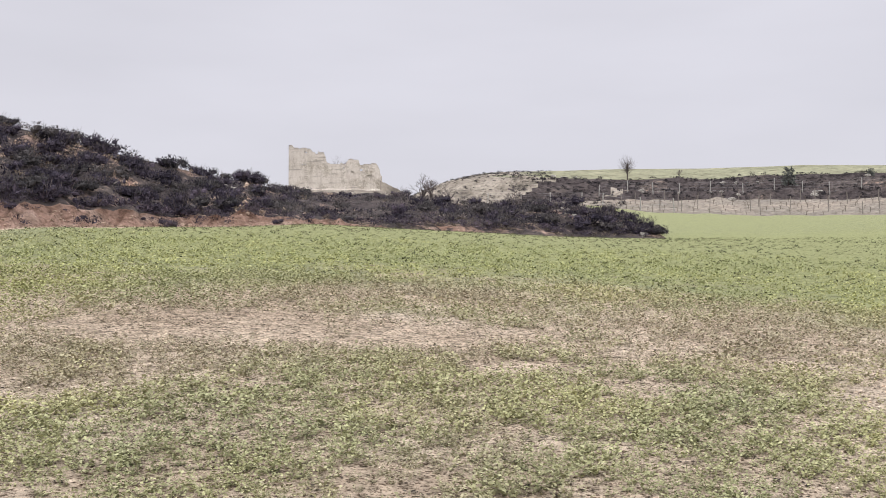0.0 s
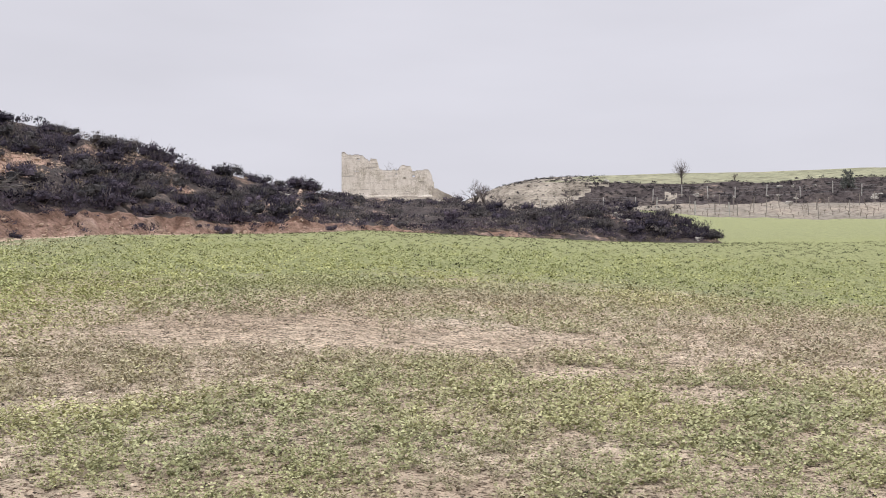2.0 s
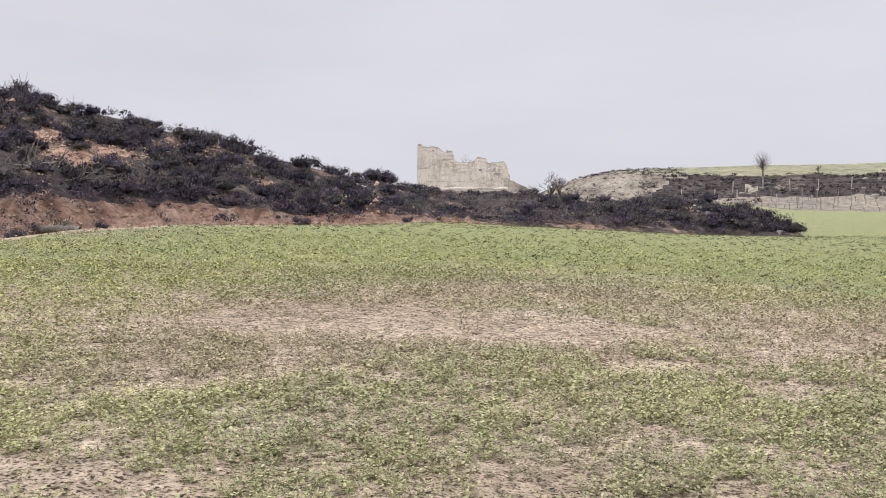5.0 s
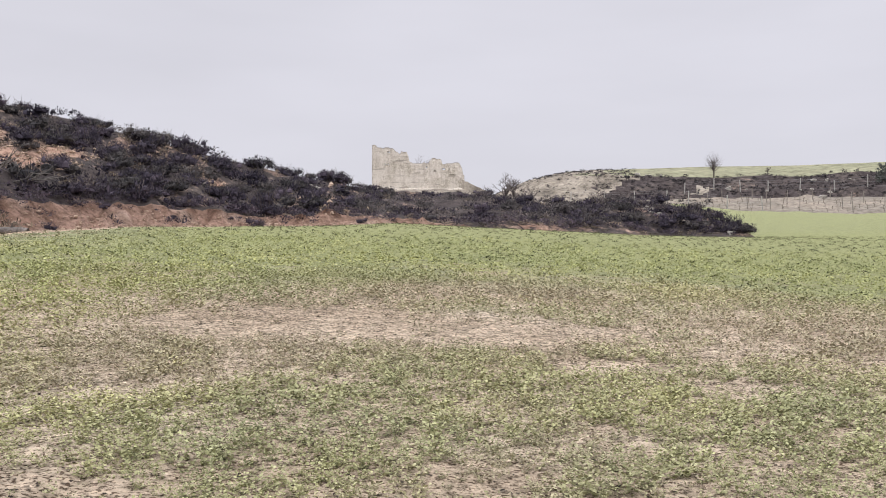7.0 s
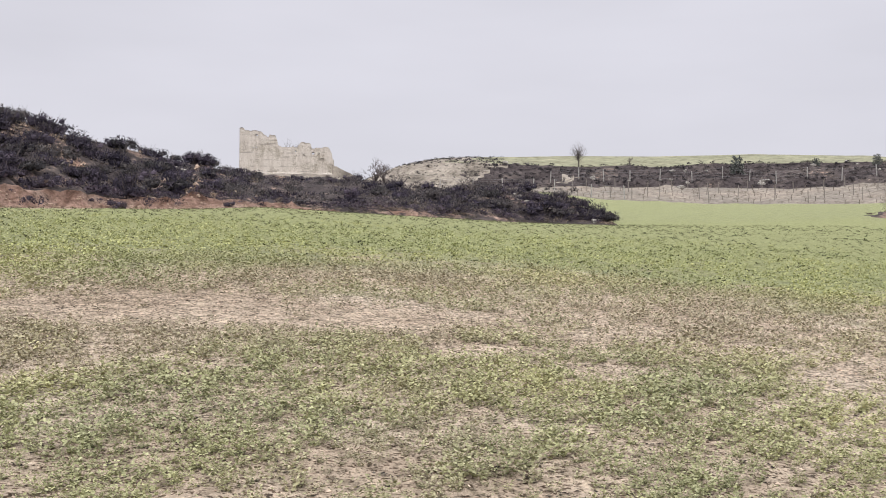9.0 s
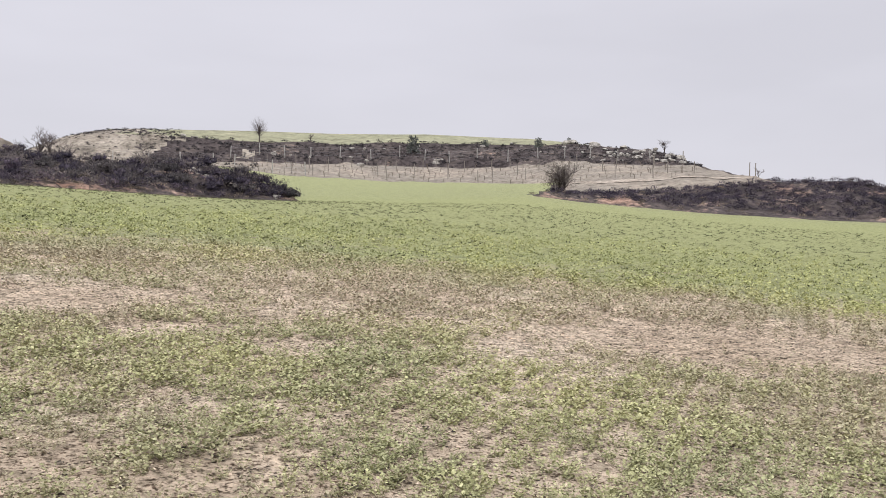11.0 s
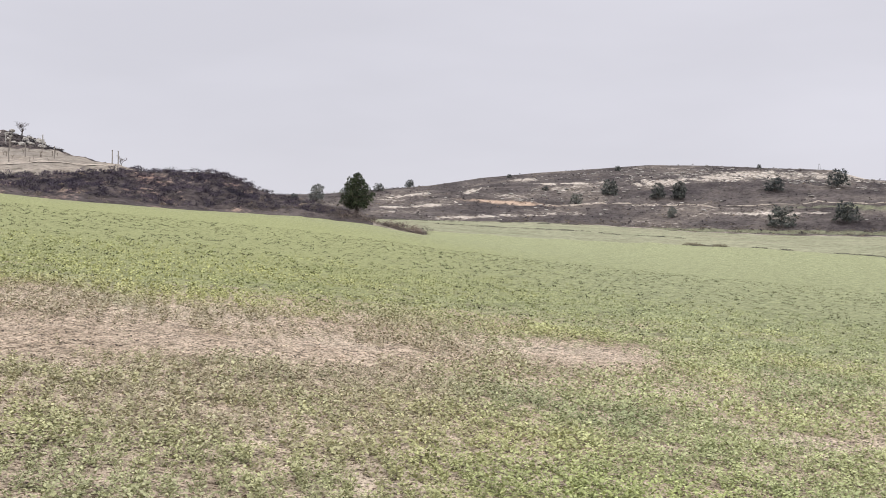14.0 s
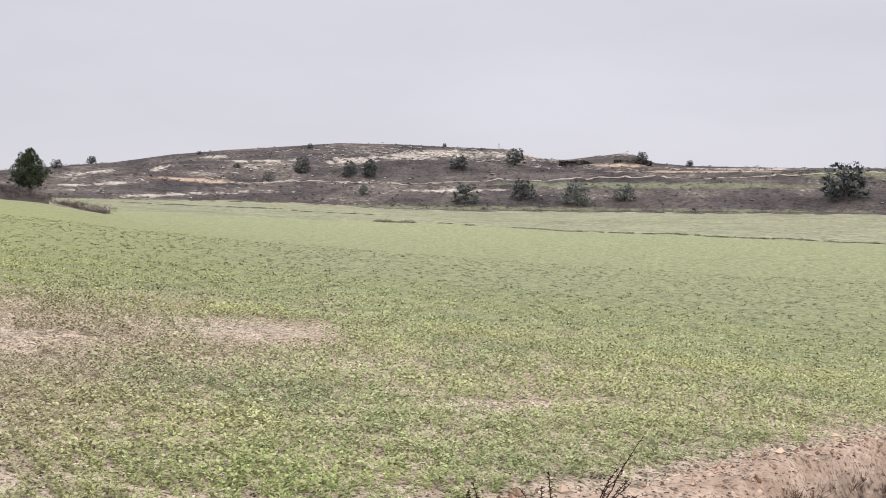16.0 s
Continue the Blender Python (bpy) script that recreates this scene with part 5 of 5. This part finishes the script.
for _az, _r, _s in ((10.9, 147, 1.2), (15.6, 142.5, 1.0), (27.2, 152, 1.9), (26.9, 152, 1.2), (28.4, 148, 1.5), (29.9, 145, 1.4)):
    _k += 1
    boulder(_az, _r, _s, _k, "large pale limestone block below the plateau", "rocks on the scarp", 0.05, 1.3)
_st = [rock(950 + _k2, 0.5, 0.55, 4) for _k2 in range(4)]
_az = np.concatenate([_rng.normal(70, 4.5, 420), _rng.normal(60, 4, 120), _rng.uniform(50, 98, 60)])
_R, _ = break_lines(_az)
_g = np.concatenate([np.clip(_rng.normal(0.78, 0.10, 420), 0.4, 1), np.clip(_rng.normal(0.4, 0.12, 120), 0, 1), _rng.uniform(0.02, 0.95, 60)])
_P = on_land(_az, _R[4] + _g * (_R[7] - _R[4]))
_V, _F, _ = scattered(_st, _P, _rng.uniform(0.3, 1.1, (len(_az), 1)) * np.array([[1.6, 0.7]]), 95)
tagged(new("stones", mesh_of("stones", _V, _F, [M_ROCK])), "pale limestone outcrops scattered over the far hillside", "stones", kind="stuff")


def ledge(az0, az1, rise, height, label):
    """A dark overhanging rock ledge near the top of the far hill."""
    am = 0.5 * (az0 + az1)
    r = seen_distance(am, rise)
    length = r * radians(az1 - az0)
    ob = new("rock_ledge", mesh_of("rock_ledge", *wall_sheet(length, [(0, height), (length * 0.6, height * 1.1), (length, height * 0.7)], 2.5, 5, cell=0.4, rough=0.7), [M_LEDGE]))
    p = stand(az0, r - 1, 0.3)
    ob.matrix_basis = pose(*p, 0, 0, -am)
    tagged(ob, label, "rock")


ledge(77.6, 79.6, 2.75, 2.0, "dark weathered rock ledge on the far hill")
ledge(80.6, 82.6, 2.85, 1.2, "dark weathered rock ledge on the far hill")

# ---- fences, vineyard, poles ----
POST = mesh_of("post", *box(0.10, 0.10, 1.75, (0, 0, -0.15), 0.015), [M_POST])


def fence(a0, a1, keys, off, spacing, label):
    k = np.array(keys)
    ob = thing("wire_fence", (0, 0, 0), label, "fence")
    az, tops = a0, []
    i = 0
    while az < a1:
        r = float(np.interp(az, k[:, 0], k[:, 1])) + off
        p = stand(az, r)
        share("post", POST, ob, pose(*p, 2.5 * math.sin(i * 2.1), 2.5 * math.cos(i * 1.7), 11 * i) @ Matrix.Diagonal((1, 1, 1 + 0.08 * math.sin(i * 3.3), 1)))
        tops.append(p)
        az += math.degrees(spacing / r) * (1 + 0.12 * math.sin(i * 5.1))
        i += 1
    for h in (0.35, 0.8, 1.25, 1.5):
        pts = [(x, y - 0.07, z + h) for x, y, z in tops]
        part("wire", tube(pts, [0.005] * len(pts), 3), M_WIRE, ob)


fence(8.6, 34.6, VTOP, 2.2, 3.9, "concrete-post wire fence along the foot of the scarp")
fence(2.5, 9.5, VTOP, -13.0, 4.2, "concrete-post wire fence crossing the pale hillside")
fence(8.8, 13.5, VBOT, 0.6, 4.4, "concrete-post wire fence between field and vineyard")


def vine_geo(seed):
    rng = np.random.default_rng(seed)
    out = [tube([(0, 0, -0.1), (0.05, 0.02, 0.3), (-0.02, 0.0, 0.6)], [0.075, 0.06, 0.05], 6)]
    for k in range(5):
        a = rng.uniform(0, 2 * math.pi)
        e = np.array([math.cos(a) * 0.4, math.sin(a) * 0.3, rng.uniform(0.8, 1.15)])
        out.append(tube([(0, 0, 0.55), e * 0.6 + [0, 0, 0.25], e], [0.035, 0.022, 0.01], 4))
    return join(out)


VINES = [mesh_of("vine", *vine_geo(980 + _k), [M_VINESTOCK]) for _k in range(4)]
STAKE = mesh_of("vine_stake", *box(0.08, 0.08, 1.55, (0, 0, -0.1), 0.01), [M_STAKE])
_n = 0
for _row in range(7):
    _f = (_row + 0.4) / 7
    _az = 9.3 + 0.25 * _row
    while _az < 34.0:
        _R, _ = break_lines(np.array([_az]))
        _r = float(_R[4][0] + _f * (_R[5][0] - _R[4][0]))
        _n += 1
        if _n % 6 == 0:
            _o = new("vine_stake", STAKE)
            _o.matrix_basis = pose(*stand(_az, _r), 3 * math.sin(_n), 3 * math.cos(_n * 1.3), _n)
            tagged(_o, "grey wooden vineyard stake", "stake", "stakes in the vineyard")
        elif _n % 13:
            _o = new("vine", VINES[_n % 4])
            _s = 0.38 + 0.25 * float(hash2(np.int64(_n), np.int64(3), 5))
            _o.matrix_basis = pose(*stand(_az, _r), 0, 0, 37 * _n) @ Matrix.Diagonal((_s, _s, _s, 1))
            tagged(_o, "bare pruned vine stock in pale soil", "vine", "vines in the vineyard")
        _az += math.degrees((1.1 + 1.1 * float(hash2(np.int64(_n), np.int64(7), 9))) / _r)
for _az, _h in ((36.62, 1.55), (36.92, 1.5)):
    _o = thing("pole", stand(_az, 115, 0.1), "tall grey wooden pole at the track end", "pole", "poles at the track end")
    part("shaft", tube([(0, 0, 0), (0, 0, _h)], [0.06, 0.045], 8), M_STAKE, _o)
    part("cap", box(0.14, 0.14, 0.05, (0, 0, _h), 0.01), M_POST, _o)
_pyl = thing("pylon", stand(74.3, 345, 0.2), "slender lattice mast on the far skyline", "mast")
for _x, _y in ((-0.5, -0.5), (0.5, -0.5), (0.5, 0.5), (-0.5, 0.5)):
    part("leg", tube([(_x, _y, 0), (_x * 0.2, _y * 0.2, 2.6)], [0.05, 0.03], 4), M_WIRE, _pyl)
part("crossarm", tube([(-0.7, 0, 2.3), (0.7, 0, 2.3)], [0.05, 0.05], 4), M_WIRE, _pyl)

# ---- grassy ditch lines across the valley ----
_tus = [lobed_foliage(990 + _k2, [(0, 0, 0.03, 0.5, 0.2), (0.4, 0.1, 0.0, 0.4, 0.16), (-0.3, 0.2, 0.02, 0.35, 0.18)], 22, 0.09, 0.6) for _k2 in range(3)]


def tussock_line(a0, a1, radius, n, seed, lo, hi, label, material, width=0.8):
    rng = np.random.default_rng(seed)
    az = rng.uniform(a0, a1, n)
    r = np.interp(az, [q[0] for q in radius], [q[1] for q in radius]) + rng.normal(0, width, n)
    P = on_land(az, r)
    P[:, 2] -= 0.05
    keep = vnoise(az * 1.5, az * 0 + seed, seed) > 0.25
    V, F, _ = scattered(_tus, P[keep], rng.uniform(lo, hi, keep.sum()), seed)
    tagged(new("ditch_grass", mesh_of("ditch_grass", V, F, [material])), label, "grass", kind="stuff")


tussock_line(67.3, 99, [(k[0], k[1]) for k in DIP], 800, 96, 0.3, 0.75, "dark dry grass along the ditch between the valley fields", M_SHRUB_G, 0.5)
tussock_line(54.0, 67.4, [(54, 170), (60, 165), (67.4, 155)], 420, 97, 0.3, 0.8, "dark dry grass along the ditch between the valley fields", M_SHRUB_G, 0.5)
tussock_line(67.6, 70.3, [(67, 121), (71, 119)], 160, 98, 0.5, 1.1, "clump of dry brush at the end of the ditch", M_DRYGRASS, 1.6)
tussock_line(58.0, 99, [(k[0], k[1] + 3) for k in VBOT], 900, 99, 0.7, 1.6, "dry scrub along the foot of the far hill", M_DRYBUSH, 2.0)
tussock_line(50.0, 62, [(50, 225), (62, 226)], 300, 94, 0.5, 1.0, "dry grass along the edge of the far field", M_SHRUB_G, 1.2)

# ---- clods, stubble and a bramble on the dirt verge ----
_rng = np.random.default_rng(120)
_x, _y = _rng.uniform(3.5, 14, 16000), _rng.uniform(-6, 4.5, 16000)
_q = margin(_x, _y)
_k = (_q < 0.15) & (_q > -1.6) & (np.hypot(_x, _y) > 3.2)
_P = np.stack([_x[_k], _y[_k], land(_x[_k], _y[_k])[0] - 0.01], 1)
_cl = [rock(960 + _k2, 0.5, 0.75, 2) for _k2 in range(5)]
_V, _F, _ = scattered(_cl, _P, _rng.gamma(1.6, 0.018, len(_P)) + 0.012, 121)
tagged(new("clods", mesh_of("clods", _V, _F, [M_REDCLOD])), "reddish earth clods along the field verge", "clods", kind="stuff")
_k = (_q < -0.5) & (_q > -3.0) & (_x > 7.7)
_P = np.stack([_x[_k], _y[_k], land(_x[_k], _y[_k])[0] - 0.02], 1)
_gr = [leaf_quads(np.zeros((14, 3)), np.stack([_rng.normal(0, 0.5, 14), _rng.normal(0, 0.5, 14), np.ones(14)], 1), np.full(14, 0.014), _rng, 22.0) for _ in range(4)]
_gr = [(v * np.array([1, 1, 1.0]), f) for v, f in _gr]
_V, _F, _ = scattered(_gr, _P, _rng.uniform(0.15, 0.42, len(_P)), 122, 0.3)
tagged(new("dry_weeds", mesh_of("dry_weeds", _V, _F, [M_STUBBLE])), "dark dry weeds filling the verge ditch", "weeds", kind="stuff")


def bramble(at, seed, canes, height, lean):
    ob = thing("bramble", at, "dark thorny leafless bramble canes on the dirt verge", "bramble")
    rng = np.random.default_rng(seed)
    for c in range(canes):
        h = height * (1.0 if c == 0 else rng.uniform(0.3, 0.75))
        d = np.array([lean[0] + rng.normal(0, 0.25), lean[1] + rng.normal(0, 0.25), 1.0])
        p, pts = np.array([rng.normal(0, 0.05), rng.normal(0, 0.05), -0.03]), []
        for i in range(9):
            pts.append(p.copy())
            d = d + rng.normal(0, 0.10, 3) + np.array([lean[0] * 0.06, lean[1] * 0.06, -0.02])
            p = p + d / np.linalg.norm(d) * h / 8
        geo = [tube(pts, np.linspace(0.0045, 0.002, 9), 5)]
        for i in range(2, 9):
            for s in range(4):
                a = rng.uniform(0, 2 * math.pi)
                o = pts[i] + (pts[i - 1] - pts[i]) * rng.random()
                geo.append(tube([o, o + np.array([math.cos(a), math.sin(a), 0.4]) * rng.uniform(0.008, 0.022)], [0.004, 0.0015], 3))
        part("cane", join(geo), M_THORN, ob)


def verge_spot(x, y):
    return (x, y, float(land(x, y)[0]))


bramble(verge_spot(5.95, 1.15), 131, 7, 0.56, (0.22, -0.65))
bramble(verge_spot(5.85, 1.35), 132, 4, 0.3, (0.1, 0.3))
bramble(verge_spot(5.7, 1.75), 133, 4, 0.22, (0.2, 0.1))

# ---- the young crop ----
def crop_plant(seed, stems, per, reach, height, leaf):
    """One low plant: stems that lie outwards and rise, with small leaves spread to the sky."""
    rng = np.random.default_rng(seed)
    P, D = [], []
    for k in range(stems):
        a = 2.4 * k + rng.normal(0, 0.3)
        out, up = reach * rng.uniform(0.35, 1.0), height * rng.uniform(0.55, 1.25)
        for i in range(per):
            f = (i + rng.uniform(0.4, 1.0)) / per
            b = a + (-1) ** i * 0.9 * (f < 0.9) + rng.normal(0, 0.35)
            P.append((math.cos(a) * out * f, math.sin(a) * out * f, up * f ** 1.3))
            D.append((math.cos(b), math.sin(b), rng.normal(0.3, 0.35)))
    P, D = np.array(P), np.array(D)
    D /= np.linalg.norm(D, axis=1)[:, None]
    n = len(P)
    up = np.array([0, 0, 1.0]) + rng.normal(0, 0.4, (n, 3))
    side = np.cross(up, D)
    side /= np.linalg.norm(side, axis=1)[:, None] + 1e-9
    s = leaf * rng.uniform(0.65, 1.3, (n, 1))
    V = np.stack([P, P + D * s * 0.6 - side * s * 0.36, P + D * s, P + D * s * 0.55 + side * s * 0.36], 1).reshape(-1, 3)
    return V, np.arange(4 * n).reshape(n, 4)


def crop(r0, r1, step, row, templates, seed, lo, hi, thin_from=1e3, tone=(0.0, 1.0), drier=0.0, lump=5.5):
    """Plants along sown rows, between two distances."""
    rng = np.random.default_rng(seed)
    u, v = np.meshgrid(np.arange(-r1, r1, step), np.arange(-r1, r1, row), indexing="ij")
    u, v = u.ravel(), v.ravel()
    n = len(u)
    u, v = u + rng.normal(0, step * 0.3, n), v + rng.normal(0, row * 0.17, n)
    x, y = u * math.sin(ROW) + v * math.cos(ROW), u * math.cos(ROW) - v * math.sin(ROW)
    r, az = np.hypot(x, y), np.degrees(np.arctan2(x, y))
    inside = (r >= r0) & (r < r1) & (az > -35) & (az < 99)
    x, y, r = x[inside], y[inside], r[inside]
    n = len(x)
    c = cover(x, y)
    z, band = land(x, y)
    sparse = np.clip((r1 - r) / max(r1 - thin_from, 1e-3), 0, 1) if thin_from < r1 else 1.0
    tuft = np.clip((vnoise(x * lump, y * lump, 61) * 0.65 + vnoise(x * lump * 2.1, y * lump * 2.1, 63) * 0.35 - 0.14) * 2.6, 0, 1)
    full = np.clip((c - 0.22) * 1.6, 0.05, 1)
    keep = (rng.random(n) < full * (full * 0.35 + (1 - full * 0.35) * tuft) * sparse) & is_field(np.degrees(np.arctan2(x, y)), band) & (margin(x, y) > 0.0) & ~foot_strip(x, y)
    x, y, z, c, tuft = x[keep], y[keep], z[keep], c[keep], tuft[keep]
    S = rng.uniform(lo, hi, len(x)) * (0.65 + 0.5 * c) * (0.7 + 0.6 * tuft)
    V, F, owner = scattered(templates, np.stack([x, y, z - 0.008], 1), S, seed, 0.2)
    me = mesh_of("crop_plants", V, F, [M_CROP])
    patch = fbm(x * 0.35, y * 0.35, 91, 3)
    dry = np.clip((0.56 - patch) * 3.2 + (0.55 - c) * 1.3 - 0.5 * np.clip((np.hypot(x, y) - 14) / 16, 0, 1) + 0.45 * np.exp(-((np.hypot(x, y) - 11.5) / 3.5) ** 2) + drier + 0.6 * weedy(x, y) + 0.24 - 0.74 * np.clip((np.degrees(np.arctan2(x, y)) - 48) / 10, 0, 1) + rng.normal(0, 0.2, len(x)), 0, 0.95)
    az = np.degrees(np.arctan2(x, y))
    near = np.clip((7.6 - np.hypot(x, y)) / 1.2, 0, 1) * np.clip((az - 46) / 12, 0, 1)
    lush = np.maximum(lushness(x, y), 1.3 * near)
    dry = np.clip(dry * (1 - 0.75 * np.minimum(lush, 1)) + 0.3 * np.clip(1 - lush, 0, 1) * np.clip((np.hypot(x, y) - 8.5) / 1.5, 0, 1) * np.clip((64 - az) / 14, 0, 1), 0, 0.95) * (1 - 0.75 * np.clip((az - 60) / 10, 0, 1))
    give(me, "dry", dry[owner])
    give(me, "fresh", np.clip((az - 52) / 12, 0, 1)[owner])
    give(me, "lush", np.maximum(lush * np.interp(az, [46, 66], [1.0, 0.1]), near)[owner])
    give(me, "tone", rng.uniform(*tone, len(x))[owner])
    return tagged(new("crop_plants", me), "young green and yellowing crop plants in sown rows", "crop", kind="stuff")


crop(3.4, 6.5, 0.045, 0.14, [crop_plant(140 + k, 10, 6, 0.05, 0.06, 0.0135) for k in range(8)], 150, 0.45, 1.4)
crop(6.5, 10.0, 0.045, 0.14, [crop_plant(150 + k, 8, 5, 0.05, 0.062, 0.016) for k in range(8)], 155, 0.45, 1.4)
crop(3.4, 10.0, 0.12, 0.16, [crop_plant(190 + k, 4, 3, 0.038, 0.022, 0.013) for k in range(5)], 154, 0.6, 1.6, drier=0.45)
crop(10.0, 16.5, 0.058, 0.17, [crop_plant(160 + k, 5, 4, 0.058, 0.066, 0.0205) for k in range(6)], 151, 0.45, 1.45, lump=4.6)
crop(16.5, 31, 0.13, 0.2, [crop_plant(170 + k, 4, 3, 0.07, 0.06, 0.025) for k in range(5)], 152, 0.6, 1.4, 18, tone=(0.4, 1.0), lump=3.2)

# dark tufts that put the shaded gaps of the closed crop further out into colour
_n = 15000
_a, _d = np.radians(_rng.uniform(-35, 99, _n)), np.sqrt(_rng.uniform(15.0 ** 2, 52.0 ** 2, _n))
_x, _y = _d * np.sin(_a), _d * np.cos(_a)
_z, _band = land(_x, _y)
_k = (_band == 0) & ~foot_strip(_x, _y) & (margin(_x, _y) > 0.2)
_V, _F, _ = scattered([crop_plant(200 + _k2, 5, 1, 0.05, 0.03, 0.034) for _k2 in range(4)], np.stack([_x[_k], _y[_k], _z[_k]], 1), _rng.uniform(0.7, 1.7, _k.sum()), 126)
tagged(new("crop_plants", mesh_of("crop_plants", _V, _F, [M_CROP_GAP])), "dark tufts standing for shaded gaps through the sown field", "crop", kind="stuff")

# small clods lying on the sown soil
_n = 36000
_a, _d = np.radians(_rng.uniform(-35, 99, _n)), np.sqrt(_rng.uniform(3.5 ** 2, 17.0 ** 2, _n))
_x, _y = _d * np.sin(_a), _d * np.cos(_a)
_k = (margin(_x, _y) > -0.2) & (_rng.random(_n) < 1.1 - cover(_x, _y))
_P = np.stack([_x[_k], _y[_k], land(_x[_k], _y[_k])[0] - 0.006], 1)
_V, _F, _ = scattered([rock(970 + _k2, 0.5, 0.5, 2) for _k2 in range(5)], _P, np.minimum(_rng.gamma(1.8, 0.010, len(_P)) + 0.008, 0.045), 123)
tagged(new("clods", mesh_of("clods", _V, _F, [M_FIELDCLOD])), "small pinkish soil clods between the crop plants", "clods", kind="stuff")

# dark bits on the soil: stubble and root, and shade between plants put into colour
_n = 34000
_a, _d = np.radians(_rng.uniform(-35, 99, _n)), np.sqrt(_rng.uniform(3.5 ** 2, 17.0 ** 2, _n))
_x, _y = _d * np.sin(_a), _d * np.cos(_a)
_k = (margin(_x, _y) > -1.2) & (_rng.random(_n) < 1.25 - cover(_x, _y))
_P = np.stack([_x[_k], _y[_k], land(_x[_k], _y[_k])[0]], 1)
_V, _F, _ = scattered([(v * np.array([1, 1, 0.3]), f) for v, f in (crop_plant(180 + _k2, 3, 1, 0.03, 0.012, 0.03) for _k2 in range(5))], _P, _rng.uniform(0.4, 1.25, len(_P)), 124, 0.3)
tagged(new("stubble", mesh_of("stubble", _V, _F, [M_BITS])), "dark bits for dry stubble and shaded gaps on the sown soil", "stubble", kind="stuff")

# stones, tufts and brush on the bare earth of the hillside and on the bank
_az, _f = _rng.uniform(-33, -7, 5200), _rng.random(5200)
_R, _ = break_lines(_az)
_r = _R[1] + _f * (_R[2] - _R[1])
_k = bare_scrub(_r * np.sin(np.radians(_az)), _r * np.cos(np.radians(_az))) > 0.34
_P = on_land(_az[_k], _r[_k])
_V, _F, _ = scattered([rock(985 + _k2, 0.5, 0.6, 2) for _k2 in range(4)], _P, _rng.gamma(2.0, 0.06, len(_P)) + 0.04, 125)
tagged(new("stones", mesh_of("stones", _V, _F, [M_CLOD])), "reddish stones and clods on bare hillside earth", "stones", kind="stuff")
shrub_stuff("heath", (_az[_k][::5], _r[_k][::5]), 0.15, 0.42, 126, "small dry tufts on bare hillside earth", M_DRYBUSH)
_az = np.concatenate([_rng.uniform(-34, -28.5, 26), _rng.uniform(-28.5, -7, 34)])
_R, _ = break_lines(_az)
shrub_stuff("heath", (_az, _R[0] + (_R[1] - _R[0]) * _rng.uniform(0.1, 1.1, 60)), 0.25, 0.6, 127, "dark straggling brush hanging on the red bank", M_SHRUB)
_az = _rng.uniform(47.5, 53.4, 90)
_R, _ = break_lines(_az)
shrub_stuff("heath", (_az, _R[0] + (_R[2] - _R[0]) * _rng.uniform(0.05, 0.7, 90)), 0.5, 1.15, 128, "mauve-brown twiggy bushes round the foot of the pine", M_TWIGBUSH, 0.85, [shrub_geo(720 + _k2, 280, 0.024) for _k2 in range(3)])
_x, _y = _rng.uniform(6.2, 13, 1500), _rng.uniform(-5, 2.5, 1500)
_q = margin(_x, _y)
_k = (_q < -0.5) & (_q > -2.6) & (_x > 7.4)
_P = np.stack([_x[_k], _y[_k], land(_x[_k], _y[_k])[0] - 0.02], 1)[:220]
_V, _F, _ = scattered(_tmpl, _P, _rng.uniform(0.08, 0.2, len(_P)), 129)
tagged(new("dry_weeds", mesh_of("dry_weeds", _V, _F, [M_STUBBLE])), "dark tangled weeds along the verge ditch", "weeds", kind="stuff")
